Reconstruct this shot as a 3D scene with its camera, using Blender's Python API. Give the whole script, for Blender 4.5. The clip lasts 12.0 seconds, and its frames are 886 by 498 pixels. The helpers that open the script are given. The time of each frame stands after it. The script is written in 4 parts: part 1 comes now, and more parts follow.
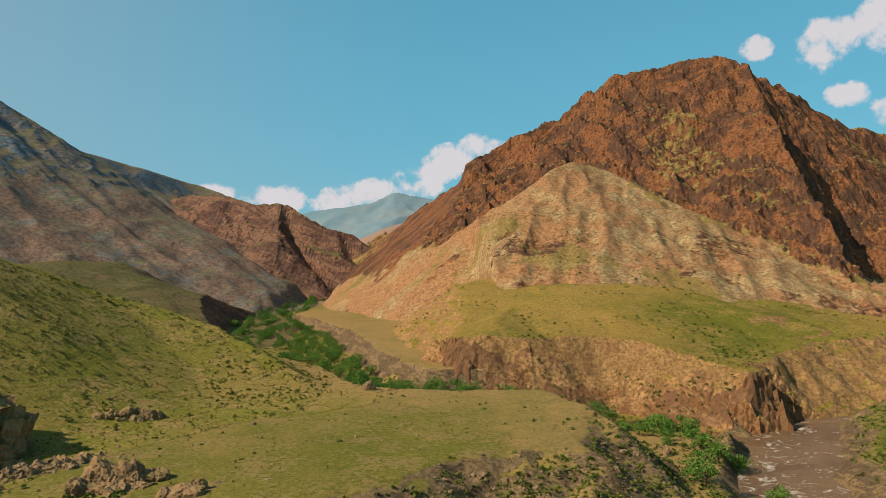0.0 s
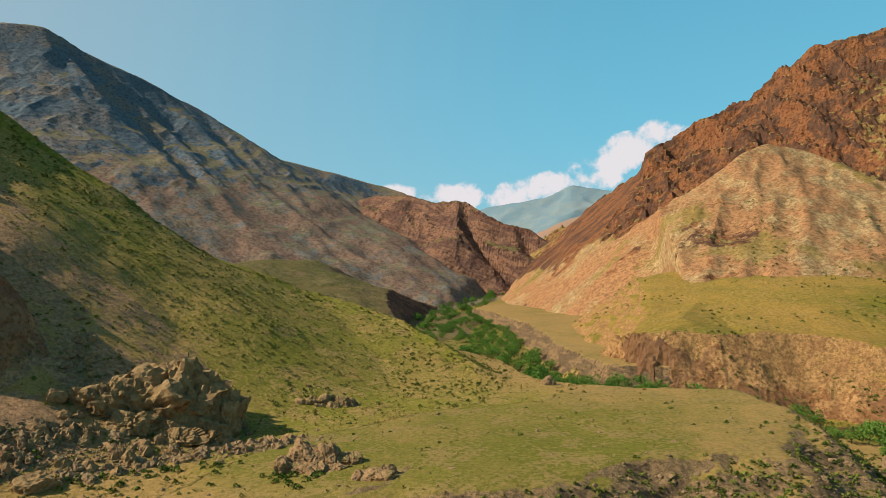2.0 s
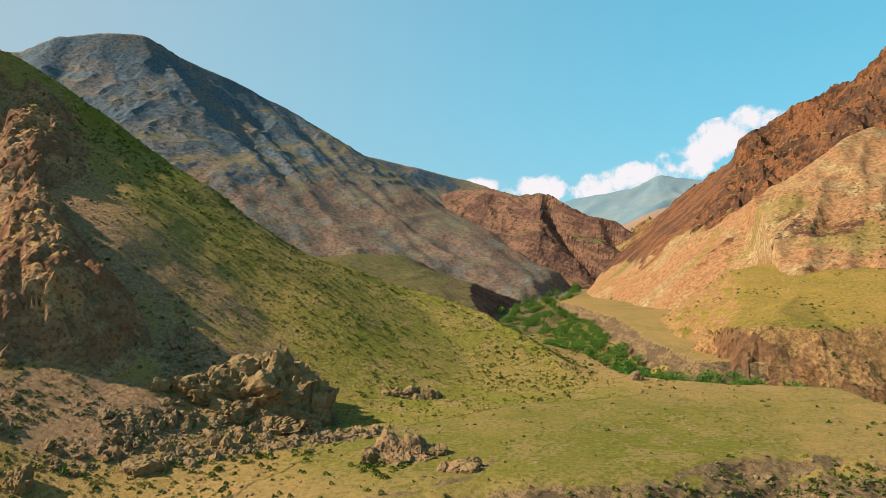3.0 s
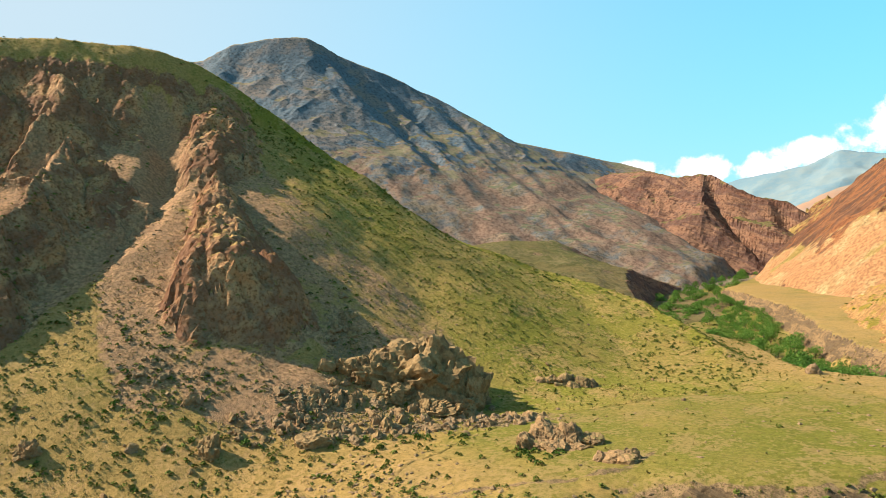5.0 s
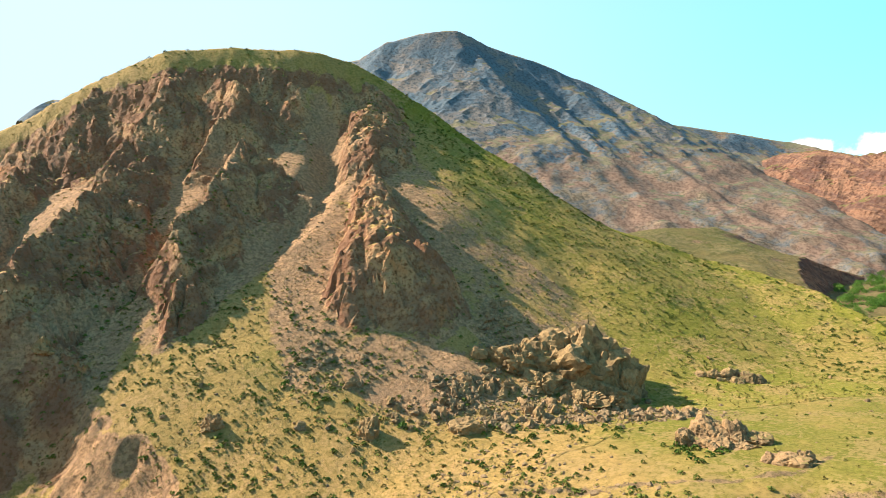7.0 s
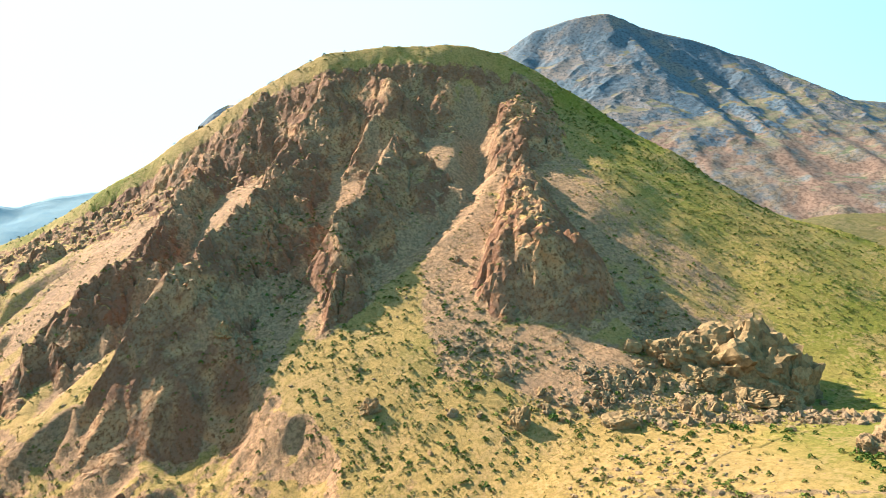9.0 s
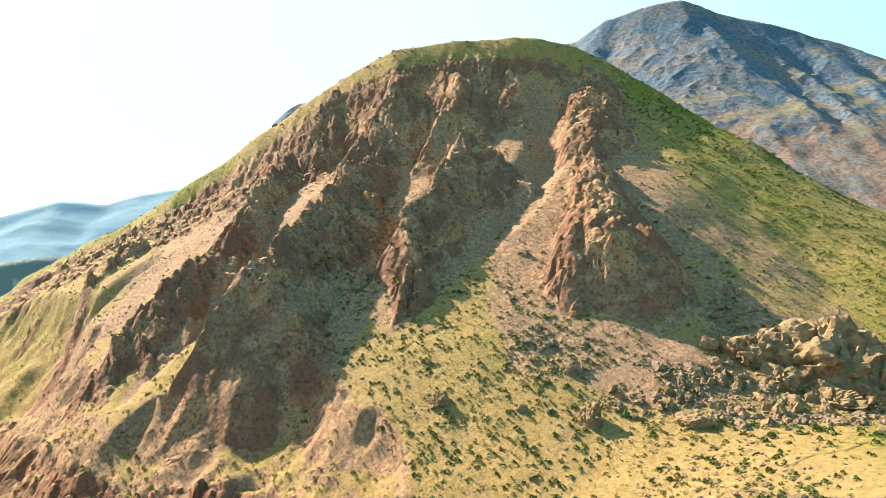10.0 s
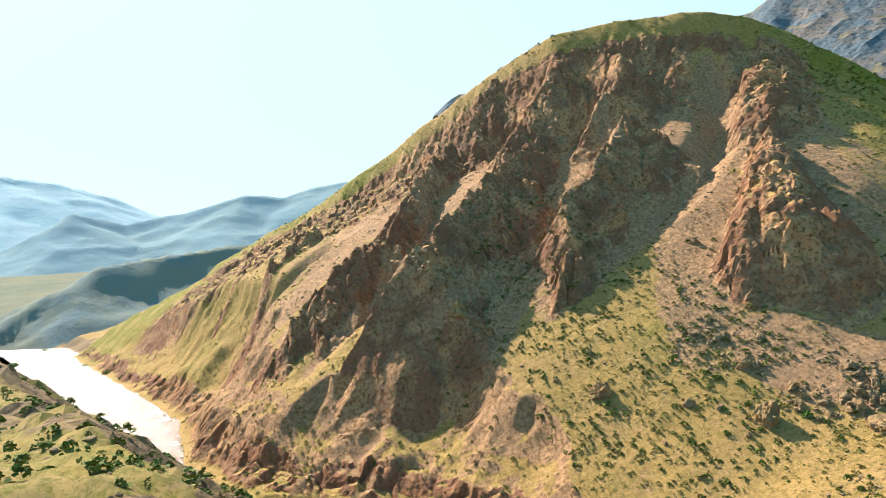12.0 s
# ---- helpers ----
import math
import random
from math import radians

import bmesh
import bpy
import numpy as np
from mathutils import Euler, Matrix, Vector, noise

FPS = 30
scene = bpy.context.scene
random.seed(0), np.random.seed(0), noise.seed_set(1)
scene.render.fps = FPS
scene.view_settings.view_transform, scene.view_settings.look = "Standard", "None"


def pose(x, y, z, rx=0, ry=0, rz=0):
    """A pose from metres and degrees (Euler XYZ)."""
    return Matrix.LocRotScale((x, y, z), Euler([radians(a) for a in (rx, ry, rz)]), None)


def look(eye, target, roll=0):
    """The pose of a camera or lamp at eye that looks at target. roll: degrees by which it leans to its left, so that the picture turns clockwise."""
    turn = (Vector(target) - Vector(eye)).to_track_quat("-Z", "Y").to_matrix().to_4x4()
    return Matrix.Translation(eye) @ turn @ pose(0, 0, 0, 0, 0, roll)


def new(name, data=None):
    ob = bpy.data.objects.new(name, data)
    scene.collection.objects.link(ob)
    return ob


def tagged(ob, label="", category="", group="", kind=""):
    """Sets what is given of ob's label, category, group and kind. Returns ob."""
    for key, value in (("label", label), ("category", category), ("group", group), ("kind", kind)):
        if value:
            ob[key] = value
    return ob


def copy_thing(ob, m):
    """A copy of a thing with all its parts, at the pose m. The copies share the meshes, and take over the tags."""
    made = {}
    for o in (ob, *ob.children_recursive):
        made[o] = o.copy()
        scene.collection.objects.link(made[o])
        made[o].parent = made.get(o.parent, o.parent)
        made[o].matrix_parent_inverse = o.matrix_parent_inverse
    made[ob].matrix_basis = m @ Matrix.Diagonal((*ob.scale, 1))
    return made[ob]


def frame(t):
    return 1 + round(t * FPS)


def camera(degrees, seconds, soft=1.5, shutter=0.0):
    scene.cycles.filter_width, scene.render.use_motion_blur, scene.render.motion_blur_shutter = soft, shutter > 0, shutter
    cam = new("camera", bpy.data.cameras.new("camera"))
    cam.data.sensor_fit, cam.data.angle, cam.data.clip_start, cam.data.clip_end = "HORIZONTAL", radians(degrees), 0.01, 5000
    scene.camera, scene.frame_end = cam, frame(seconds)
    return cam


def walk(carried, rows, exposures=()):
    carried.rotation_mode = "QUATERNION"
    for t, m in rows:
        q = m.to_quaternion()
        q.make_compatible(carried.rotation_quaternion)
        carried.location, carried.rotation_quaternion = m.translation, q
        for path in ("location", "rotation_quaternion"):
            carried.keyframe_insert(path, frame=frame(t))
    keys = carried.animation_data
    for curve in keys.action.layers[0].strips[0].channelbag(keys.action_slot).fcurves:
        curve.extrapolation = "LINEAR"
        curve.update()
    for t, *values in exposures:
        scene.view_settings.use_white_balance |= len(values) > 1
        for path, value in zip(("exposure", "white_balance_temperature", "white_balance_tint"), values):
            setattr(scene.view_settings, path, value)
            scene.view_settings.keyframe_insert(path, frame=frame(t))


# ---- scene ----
cam = camera(64.5, 12.0, soft=0.5)
# seconds, yaw, pitch, roll of a drone that hovers 40 m over the terrace and pans to its left
TURNS = ((0.0, 0.0, 1.72, -1.72), (0.5, 4.22, 1.79, -1.99), (1.0, 8.08, 1.84, -2.15), (1.5, 11.06, 1.85, -2.27), (2.0, 14.39, 1.79, -2.45),
         (2.5, 17.78, 1.68, -2.59), (3.0, 21.18, 1.57, -2.75), (5.0, 33.59, 1.13, -3.18), (5.5, 36.58, 1.03, -3.26), (6.0, 39.7, 0.98, -3.27),
         (6.5, 42.72, 0.96, -3.32), (7.0, 45.86, 0.96, -3.45), (9.0, 58.05, 0.94, -3.66), (9.5, 60.87, 0.89, -3.61), (10.0, 63.67, 0.85, -3.69),
         (10.5, 66.9, 0.81, -3.74), (11.0, 70.25, 0.79, -3.77), (11.5, 73.44, 0.77, -3.74), (12.0, 76.64, 0.71, -3.72))
walk(cam, [(t, pose(0, 0, 40) @ pose(0, 0, 0, 0, 0, y) @ pose(0, 0, 0, 90 + p) @ pose(0, 0, 0, 0, 0, r)) for t, y, p, r in TURNS],
     exposures=((0.0, 0.12, 6300, 10), (2.5, 0.45, 6300, 10), (5.5, 1.2, 6250, 11), (7.0, 1.45, 6050, 11), (9.5, 1.8, 5750, 11), (12.0, 1.48, 5800, 11)))

# ---- light ----
SUN_LEFT, SUN_HEIGHT = 113.0, 40.5      # degrees to the left of the first view, and over the horizon
sun_way = Vector((-math.sin(radians(SUN_LEFT)) * math.cos(radians(SUN_HEIGHT)), math.cos(radians(SUN_LEFT)) * math.cos(radians(SUN_HEIGHT)),
                  math.sin(radians(SUN_HEIGHT))))
lamp = bpy.data.lights.new("sun", "SUN")
lamp.energy, lamp.angle, lamp.color = 5.0, radians(0.6), (1.0, 0.91, 0.74)
sun = new("sun", lamp)
sun.matrix_world = look((0, 0, 300), Vector((0, 0, 300)) - sun_way)
world = bpy.data.worlds.new("sky")
scene.world = world
world.use_nodes = True
wt = world.node_tree
bg = wt.nodes["Background"]
sky = wt.nodes.new("ShaderNodeTexSky")
sky.sky_type, sky.sun_disc = "NISHITA", False
sky.sun_elevation, sky.sun_rotation = radians(SUN_HEIGHT), radians(-SUN_LEFT)
sky.air_density, sky.dust_density, sky.ozone_density = 1.0, 1.2, 2.2
bg.inputs["Strength"].default_value = 0.082


def sky_math(kind, a, b=0.0, clamp=False):
    n = wt.nodes.new("ShaderNodeMath")
    n.operation, n.use_clamp = kind, clamp
    for socket, value in zip(n.inputs, (a, b)):
        if hasattr(value, "is_output"):
            wt.links.new(value, socket)
        else:
            socket.default_value = value
    return n.outputs[0]


tone = wt.nodes.new("ShaderNodeHueSaturation")
tone.inputs["Hue"].default_value, tone.inputs["Saturation"].default_value = 0.47, 1.45
wt.links.new(sky.outputs[0], tone.inputs["Color"])
# summer cumulus low over the valley: degrees to the left, height, half width, half height
CLOUDS = ((18.0, 6.4, 2.0, 1.0), (13.2, 6.2, 3.6, 1.5), (8.5, 5.8, 3.4, 1.5), (5.0, 6.4, 3.6, 1.4), (1.5, 7.2, 3.6, 1.6), (-1.0, 8.6, 3.0, 1.8), (-3.4, 9.8, 2.2, 1.4),
          (-29.4, 15.0, 2.6, 2.4), (-24.6, 15.4, 1.7, 1.2), (-30.5, 11.3, 1.8, 1.3), (-33.0, 10.0, 2.0, 1.5), (-33.5, 16.0, 3.0, 3.0))
gaze = wt.nodes.new("ShaderNodeTexCoord").outputs["Generated"]
split = wt.nodes.new("ShaderNodeSeparateXYZ")
wt.links.new(gaze, split.inputs[0])
left = sky_math("MULTIPLY", sky_math("ARCTAN2", sky_math("MULTIPLY", split.outputs[0], -1.0), split.outputs[1]), 57.296)
high = sky_math("MULTIPLY", sky_math("ARCSINE", split.outputs[2]), 57.296)
cover = 0.0
for c_left, c_high, c_wide, c_tall in CLOUDS:
    a = sky_math("POWER", sky_math("DIVIDE", sky_math("ABSOLUTE", sky_math("SUBTRACT", left, c_left)), c_wide), 2.0)
    b = sky_math("POWER", sky_math("DIVIDE", sky_math("ABSOLUTE", sky_math("SUBTRACT", high, c_high)), c_tall), 2.0)
    cover = sky_math("MAXIMUM", cover, sky_math("SUBTRACT", 1.0, sky_math("ADD", a, b), True))
puff = wt.nodes.new("ShaderNodeTexNoise")
wt.links.new(gaze, puff.inputs["Vector"])
puff.inputs["Scale"].default_value, puff.inputs["Detail"].default_value, puff.inputs["Roughness"].default_value = 26.0, 7.0, 0.6
edge = wt.nodes.new("ShaderNodeMapRange")
edge.interpolation_type = "SMOOTHSTEP"
wt.links.new(sky_math("ADD", sky_math("SUBTRACT", sky_math("MULTIPLY", cover, 1.7), 0.6), sky_math("MULTIPLY", sky_math("SUBTRACT", puff.outputs["Fac"], 0.5), 5.0)), edge.inputs["Value"])
edge.inputs["From Min"].default_value, edge.inputs["From Max"].default_value = 0.0, 0.9
white = wt.nodes.new("ShaderNodeMix")
white.data_type = "RGBA"
white.inputs[7].default_value = (8.4, 7.6, 7.5, 1)
wt.links.new(sky_math("MULTIPLY", sky_math("MULTIPLY", edge.outputs[0], sky_math("MULTIPLY", cover, 20.0, True)), 0.9), white.inputs["Factor"])
# summer haze pales the sky towards the sun
pale = wt.nodes.new("ShaderNodeMix")
pale.data_type = "RGBA"
pale.inputs[7].default_value = (2.2, 6.0, 7.6, 1)
glare = wt.nodes.new("ShaderNodeMapRange")
glare.interpolation_type = "SMOOTHSTEP"
wt.links.new(sky_math("ABSOLUTE", sky_math("SUBTRACT", left, SUN_LEFT)), glare.inputs["Value"])
glare.inputs["From Min"].default_value, glare.inputs["From Max"].default_value = 40.0, 118.0
glare.inputs["To Min"].default_value, glare.inputs["To Max"].default_value = 0.85, 0.0
haze = wt.nodes.new("ShaderNodeMapRange")
haze.interpolation_type = "SMOOTHSTEP"
wt.links.new(high, haze.inputs["Value"])
haze.inputs["From Min"].default_value, haze.inputs["From Max"].default_value = 2.0, 70.0
haze.inputs["To Min"].default_value, haze.inputs["To Max"].default_value = 0.62, 0.0
wt.links.new(haze.outputs[0], pale.inputs["Factor"])
shine = wt.nodes.new("ShaderNodeMix")
shine.data_type = "RGBA"
shine.inputs[7].default_value = (4.0, 4.5, 4.7, 1)
wt.links.new(glare.outputs[0], shine.inputs["Factor"])
wt.links.new(pale.outputs[2], shine.inputs[6])
wt.links.new(tone.outputs[0], pale.inputs[6])
wt.links.new(shine.outputs[2], white.inputs[6])
wt.links.new(white.outputs[2], bg.inputs["Color"])


# ---- noise ----
def lattice(ix, iy, seed):
    h = (ix.astype(np.int64) * 374761393 + iy.astype(np.int64) * 668265263 + seed * 2147483647) & 0xFFFFFFFF
    h = ((h ^ (h >> 13)) * 1274126177) & 0xFFFFFFFF
    return ((h ^ (h >> 16)) & 0xFFFF) / 32767.5 - 1.0


def soft_noise(x, y, seed=0):
    """Smooth noise from -1 to 1 with a grain of one unit."""
    fx, fy = np.floor(x), np.floor(y)
    u, v = x - fx, y - fy
    u, v = u * u * u * (u * (u * 6 - 15) + 10), v * v * v * (v * (v * 6 - 15) + 10)
    a, b = lattice(fx, fy, seed), lattice(fx + 1, fy, seed)
    c, d = lattice(fx, fy + 1, seed), lattice(fx + 1, fy + 1, seed)
    return (a * (1 - u) + b * u) * (1 - v) + (c * (1 - u) + d * u) * v


def fbm(x, y, octaves=5, seed=0, gain=0.5):
    total, size, norm = 0.0, 1.0, 0.0
    for k in range(octaves):
        total, norm = total + size * soft_noise(x, y, seed + k), norm + size
        x, y, size = x * 1.93 + y * 0.55 + 3.7, y * 1.93 - x * 0.55 + 1.3, size * gain
    return total / norm


def crags(x, y, octaves=5, seed=0, gain=0.55):
    """Ridged noise from 0 to 1: sharp crests between round hollows."""
    total, size, norm = 0.0, 1.0, 0.0
    for k in range(octaves):
        r = 1 - np.abs(soft_noise(x, y, seed + k))
        total, norm = total + size * r * r, norm + size
        x, y, size = x * 1.87 + y * 0.62 + 5.1, y * 1.87 - x * 0.62 + 2.9, size * gain
    return total / norm


def blocks(x, y, seed=0):
    """Broken stone: flat cells of random height, from -1 to 1, with dark joints between them."""
    fx, fy = np.floor(x), np.floor(y)
    first, second, height = np.full(x.shape, 9.0), np.full(x.shape, 9.0), np.zeros(x.shape)
    for i in (-1, 0, 1):
        for j in (-1, 0, 1):
            cx, cy = fx + i, fy + j
            ox, oy = cx + 0.5 + 0.45 * lattice(cx, cy, seed), cy + 0.5 + 0.45 * lattice(cx, cy, seed + 1)
            d = np.hypot(x - ox, y - oy)
            lean = lattice(cx, cy, seed + 3) * (x - ox) + lattice(cx, cy, seed + 4) * (y - oy)
            near_one = d < first
            second = np.where(near_one, first, np.minimum(second, d))
            height = np.where(near_one, lattice(cx, cy, seed + 2) + 0.9 * lean, height)
            first = np.where(near_one, d, first)
    return height - 0.7 * np.clip(1 - (second - first) * 6, 0, 1)


def step(a, b, x):
    t = np.clip((x - a) / (b - a), 0, 1)
    return t * t * (3 - 2 * t)


def near(x, y, at, rx, ry, turn=0.0):
    c, s = math.cos(radians(turn)), math.sin(radians(turn))
    dx, dy = x - at[0], y - at[1]
    return step(1.0, 0.35, np.hypot((dx * c + dy * s) / rx, (dy * c - dx * s) / ry))


# ---- landforms from crest lines ----
def along(X, Y, pts):
    """The nearest place on a line of (x, y, ...) points: distance, side (positive on its left), way along it, and the points' further values there."""
    best = np.full(X.shape, 1e18)
    side, way = np.zeros(X.shape), np.zeros(X.shape)
    more = [np.zeros(X.shape) for _ in pts[0][2:]]
    run = 0.0
    for a, b in zip(pts, pts[1:]):
        dx, dy = b[0] - a[0], b[1] - a[1]
        length = math.hypot(dx, dy)
        k = np.clip(((X - a[0]) * dx + (Y - a[1]) * dy) / length ** 2, 0, 1)
        ex, ey = X - a[0] - k * dx, Y - a[1] - k * dy
        d = ex * ex + ey * ey
        near = d < best
        best = np.where(near, d, best)
        side = np.where(near, np.sign(dx * ey - dy * ex), side)
        way = np.where(near, run + k * length, way)
        for i in range(len(more)):
            more[i] = np.where(near, a[2 + i] + k * (b[2 + i] - a[2 + i]), more[i])
        run += length
    return np.sqrt(best), side, way, more


def crest(X, Y, pts, back=0.6, steep=0.0, foot=0.0):
    """Height under a crest line of (x, y, z, slope). The slope holds on the line's right side, back on its left.
    steep: how much steeper the upper part is than the lower one, over a foot at that height."""
    best = np.full(X.shape, -1e9)
    way, off = np.zeros(X.shape), np.zeros(X.shape)
    run = 0.0
    for a, b in zip(pts, pts[1:]):
        dx, dy = b[0] - a[0], b[1] - a[1]
        length = math.hypot(dx, dy)
        k = np.clip(((X - a[0]) * dx + (Y - a[1]) * dy) / length ** 2, 0, 1)
        ex, ey = X - a[0] - k * dx, Y - a[1] - k * dy
        d = np.hypot(ex, ey)
        behind = np.clip(0.5 + (dx * ey - dy * ex) / length / 16, 0, 1)
        top, front = a[2] + k * (b[2] - a[2]), a[3] + k * (b[3] - a[3])
        slope = front * (1 - behind) + back * behind
        tall = np.maximum(top - foot, 4)
        reach = tall / slope
        f = d / reach
        bow = a[4] + k * (b[4] - a[4]) if len(a) > 4 else steep
        drop = tall * (f + bow * np.where(f < 1, f * (1 - f), (1 - f) * 0.6))
        z = top - drop
        hit = z > best
        best, way, off = np.where(hit, z, best), np.where(hit, run + k * length, way), np.where(hit, d * (1 - 2 * behind), off)
        run += length
    return best, way, off


def scarp(X, Y, pts, back=0.8, cliff=1.5):
    """Height under a crest line of (x, y, z, talus slope, cliff height): a cliff over a straight talus on the line's right, a plain slope on its left."""
    best = np.full(X.shape, -1e9)
    way, off = np.zeros(X.shape), np.zeros(X.shape)
    run = 0.0
    for a, b in zip(pts, pts[1:]):
        dx, dy = b[0] - a[0], b[1] - a[1]
        length = math.hypot(dx, dy)
        k = np.clip(((X - a[0]) * dx + (Y - a[1]) * dy) / length ** 2, 0, 1)
        ex, ey = X - a[0] - k * dx, Y - a[1] - k * dy
        d = np.hypot(ex, ey)
        behind = np.clip(0.5 + (dx * ey - dy * ex) / length / 16, 0, 1)
        tall, talus = a[4] + k * (b[4] - a[4]), a[3] + k * (b[3] - a[3])
        drop = np.where(d < tall / cliff, cliff * d, tall + talus * (d - tall / cliff))
        z = a[2] + k * (b[2] - a[2]) - drop * (1 - behind) - back * d * behind
        hit = z > best
        best, way, off = np.where(hit, z, best), np.where(hit, run + k * length, way), np.where(hit, d * (1 - 2 * behind), off)
        run += length
    return best, way, off


# river and side stream: x, y, water level, half width
RIVER = ((560, 420, -20, 15), (300, 345, -21, 15), (199, 322, -21, 11), (136, 272, -21.5, 11), (97, 205, -22, 12), (75, 130, -22, 14), (10, 78, -22, 15),
         (-60, 62, -22, 13), (-115, 46, -22, 12), (-165, 15, -22, 12), (-190, -18, -22, 13), (-240, -45, -22, 15), (-315, -59, -22, 17), (-415, -98, -22, 18), (-640, -187, -22, 18), (-705, -215, -22, 18),
         (-790, -300, -22, 18), (-930, -560, -22, 20))
STREAM = ((-136, 788, 10, 12), (-146, 685, 5, 15), (-154, 590, 0, 24), (-126, 504, -3, 33), (-90, 420, -6, 30), (-58, 346, -7, 17), (-34, 288, -7, 11), (-18, 261, -7, 13),
          (9, 256, -9, 13), (36, 255, -13, 13), (65, 260, -19, 13), (90, 246, -22, 14))


BENCH = ((64, 242, -17, 15), (78, 195, -17.5, 17), (74, 150, -18, 17), (52, 108, -19, 12))   # a low wooded bench where the stream meets the river


def stream_cut(X, Y):
    """The gorge of the side stream, which cuts through all that it crosses."""
    d, side, way, (level, half) = along(X, Y, STREAM)
    out = d - half + 2.5 * fbm(X / 14, Y / 14, 4, 41)
    return level + np.where(out < 0, 0.02 * out, 1.2 * out + 0.004 * np.maximum(out, 0) ** 2) + 0.6 * fbm(X / 9, Y / 9, 3, 42), d - half


def ground_height(X, Y):
    far = np.hypot(X, Y)
    z = 0.017 * np.clip(Y - 230, 0, 700) + 1.1 * fbm(X / 60, Y / 60, 3, 11) + 0.25 * fbm(X / 7, Y / 7, 3, 12)
    z += 0.055 * np.clip(-X - 820, 0, 2200)                      # the fan in the west
    z -= 5.0 * step(40, 130, X + 0.25 * Y) * step(260, 150, Y)       # the terrace leans to the river
    z -= 4.0 * step(-60, -150, X) * step(150, 40, Y)
    d, side, way, (level, half) = along(X, Y, RIVER)
    warp = 7 * fbm(X / 28, Y / 28, 4, 21) + 2.2 * crags(X / 11, Y / 11, 3, 22) - 1
    out = np.maximum(d - half + 0.35 * warp, -6)
    south = side > 0
    blend = 0.3 + 7.7 * step(0, -90, X)                 # a gentler edge under the hill
    cut = level - 1.4 + np.where(out < 0, 0.25 * out, out * np.interp(X, (-160, -60, -20, 40, 80), (0.45, 0.68, 0.5, 0.5, 0.85)) + 0.8 * warp * step(0, 8, out))
    rise = level - 1.4 + np.where(X < -30, 1.3, 0.64) * out + 0.7 * warp * step(0, 10, out)
    top = np.minimum(26, 39 + 0.35 * X - 0.726 * Y) + 2 * fbm(X / 50, Y / 50, 4, 31) + (4 * (crags(X / 17, Y / 17, 4, 33) - 0.6) + 0.8 * blocks(X / 5, Y / 5, 34)) * step(-10, -50, X)
    low = -12 + 3 * fbm(X / 40, Y / 40, 3, 32)                # low banks upstream
    top = np.where(X > 60, np.maximum(low + (top - low) * step(260, 60, X), low - 3), top)
    z = np.where(south, np.minimum(rise, top), -np.log(np.exp(-z / blend) + np.exp(-np.minimum(cut, 60) / blend)) * blend)
    cut, off = stream_cut(X, Y)
    d, side, way, (level, half) = along(X, Y, BENCH)
    out = d - half + 3 * fbm(X / 16, Y / 16, 4, 43) + 1.5 * crags(X / 7, Y / 7, 3, 44)
    z = np.where(south, z, np.minimum(z, level + np.where(out < 0, 0.05 * out, 0.95 * out) + 0.8 * fbm(X / 8, Y / 8, 3, 45)))
    return np.minimum(z, np.where(south, 1e9, cut)), off


# ---- hill over the terrace: x, y, z, talus slope, cliff height ----
HILL = ((-54, 249, 5, 0.5, 0), (-69, 261, 11, 0.45, 0), (-103, 282, 26, 0.45, 0), (-139, 275, 36, 0.52, 0), (-174, 254, 56, 0.56, 0), (-201, 239, 80, 0.68, 4), (-232, 223, 108, 0.8, 10),
        (-264, 206, 136, 0.78, 22), (-273, 185, 140, 0.72, 36), (-289, 160, 143.5, 0.7, 56), (-305, 139, 143.5, 0.7, 60), (-320, 128, 139.5, 0.71, 54), (-338, 109, 129, 0.72, 44), (-366, 81, 109, 0.7, 26),
        (-397, 49, 90, 0.68, 12), (-440, 18, 72, 0.7, 5), (-489, -25, 55, 0.85, 0), (-556, -66, 30, 0.8, 0), (-636, -136, 1, 0.8, 0))
HILL = HILL[::-1]
for _ in range(2):                                            # round off the crest line's corners
    HILL = (HILL[0],) + tuple(tuple(p + k * (q - p) for p, q in zip(a, b)) for a, b in zip(HILL, HILL[1:]) for k in (0.25, 0.75)) + (HILL[-1],)
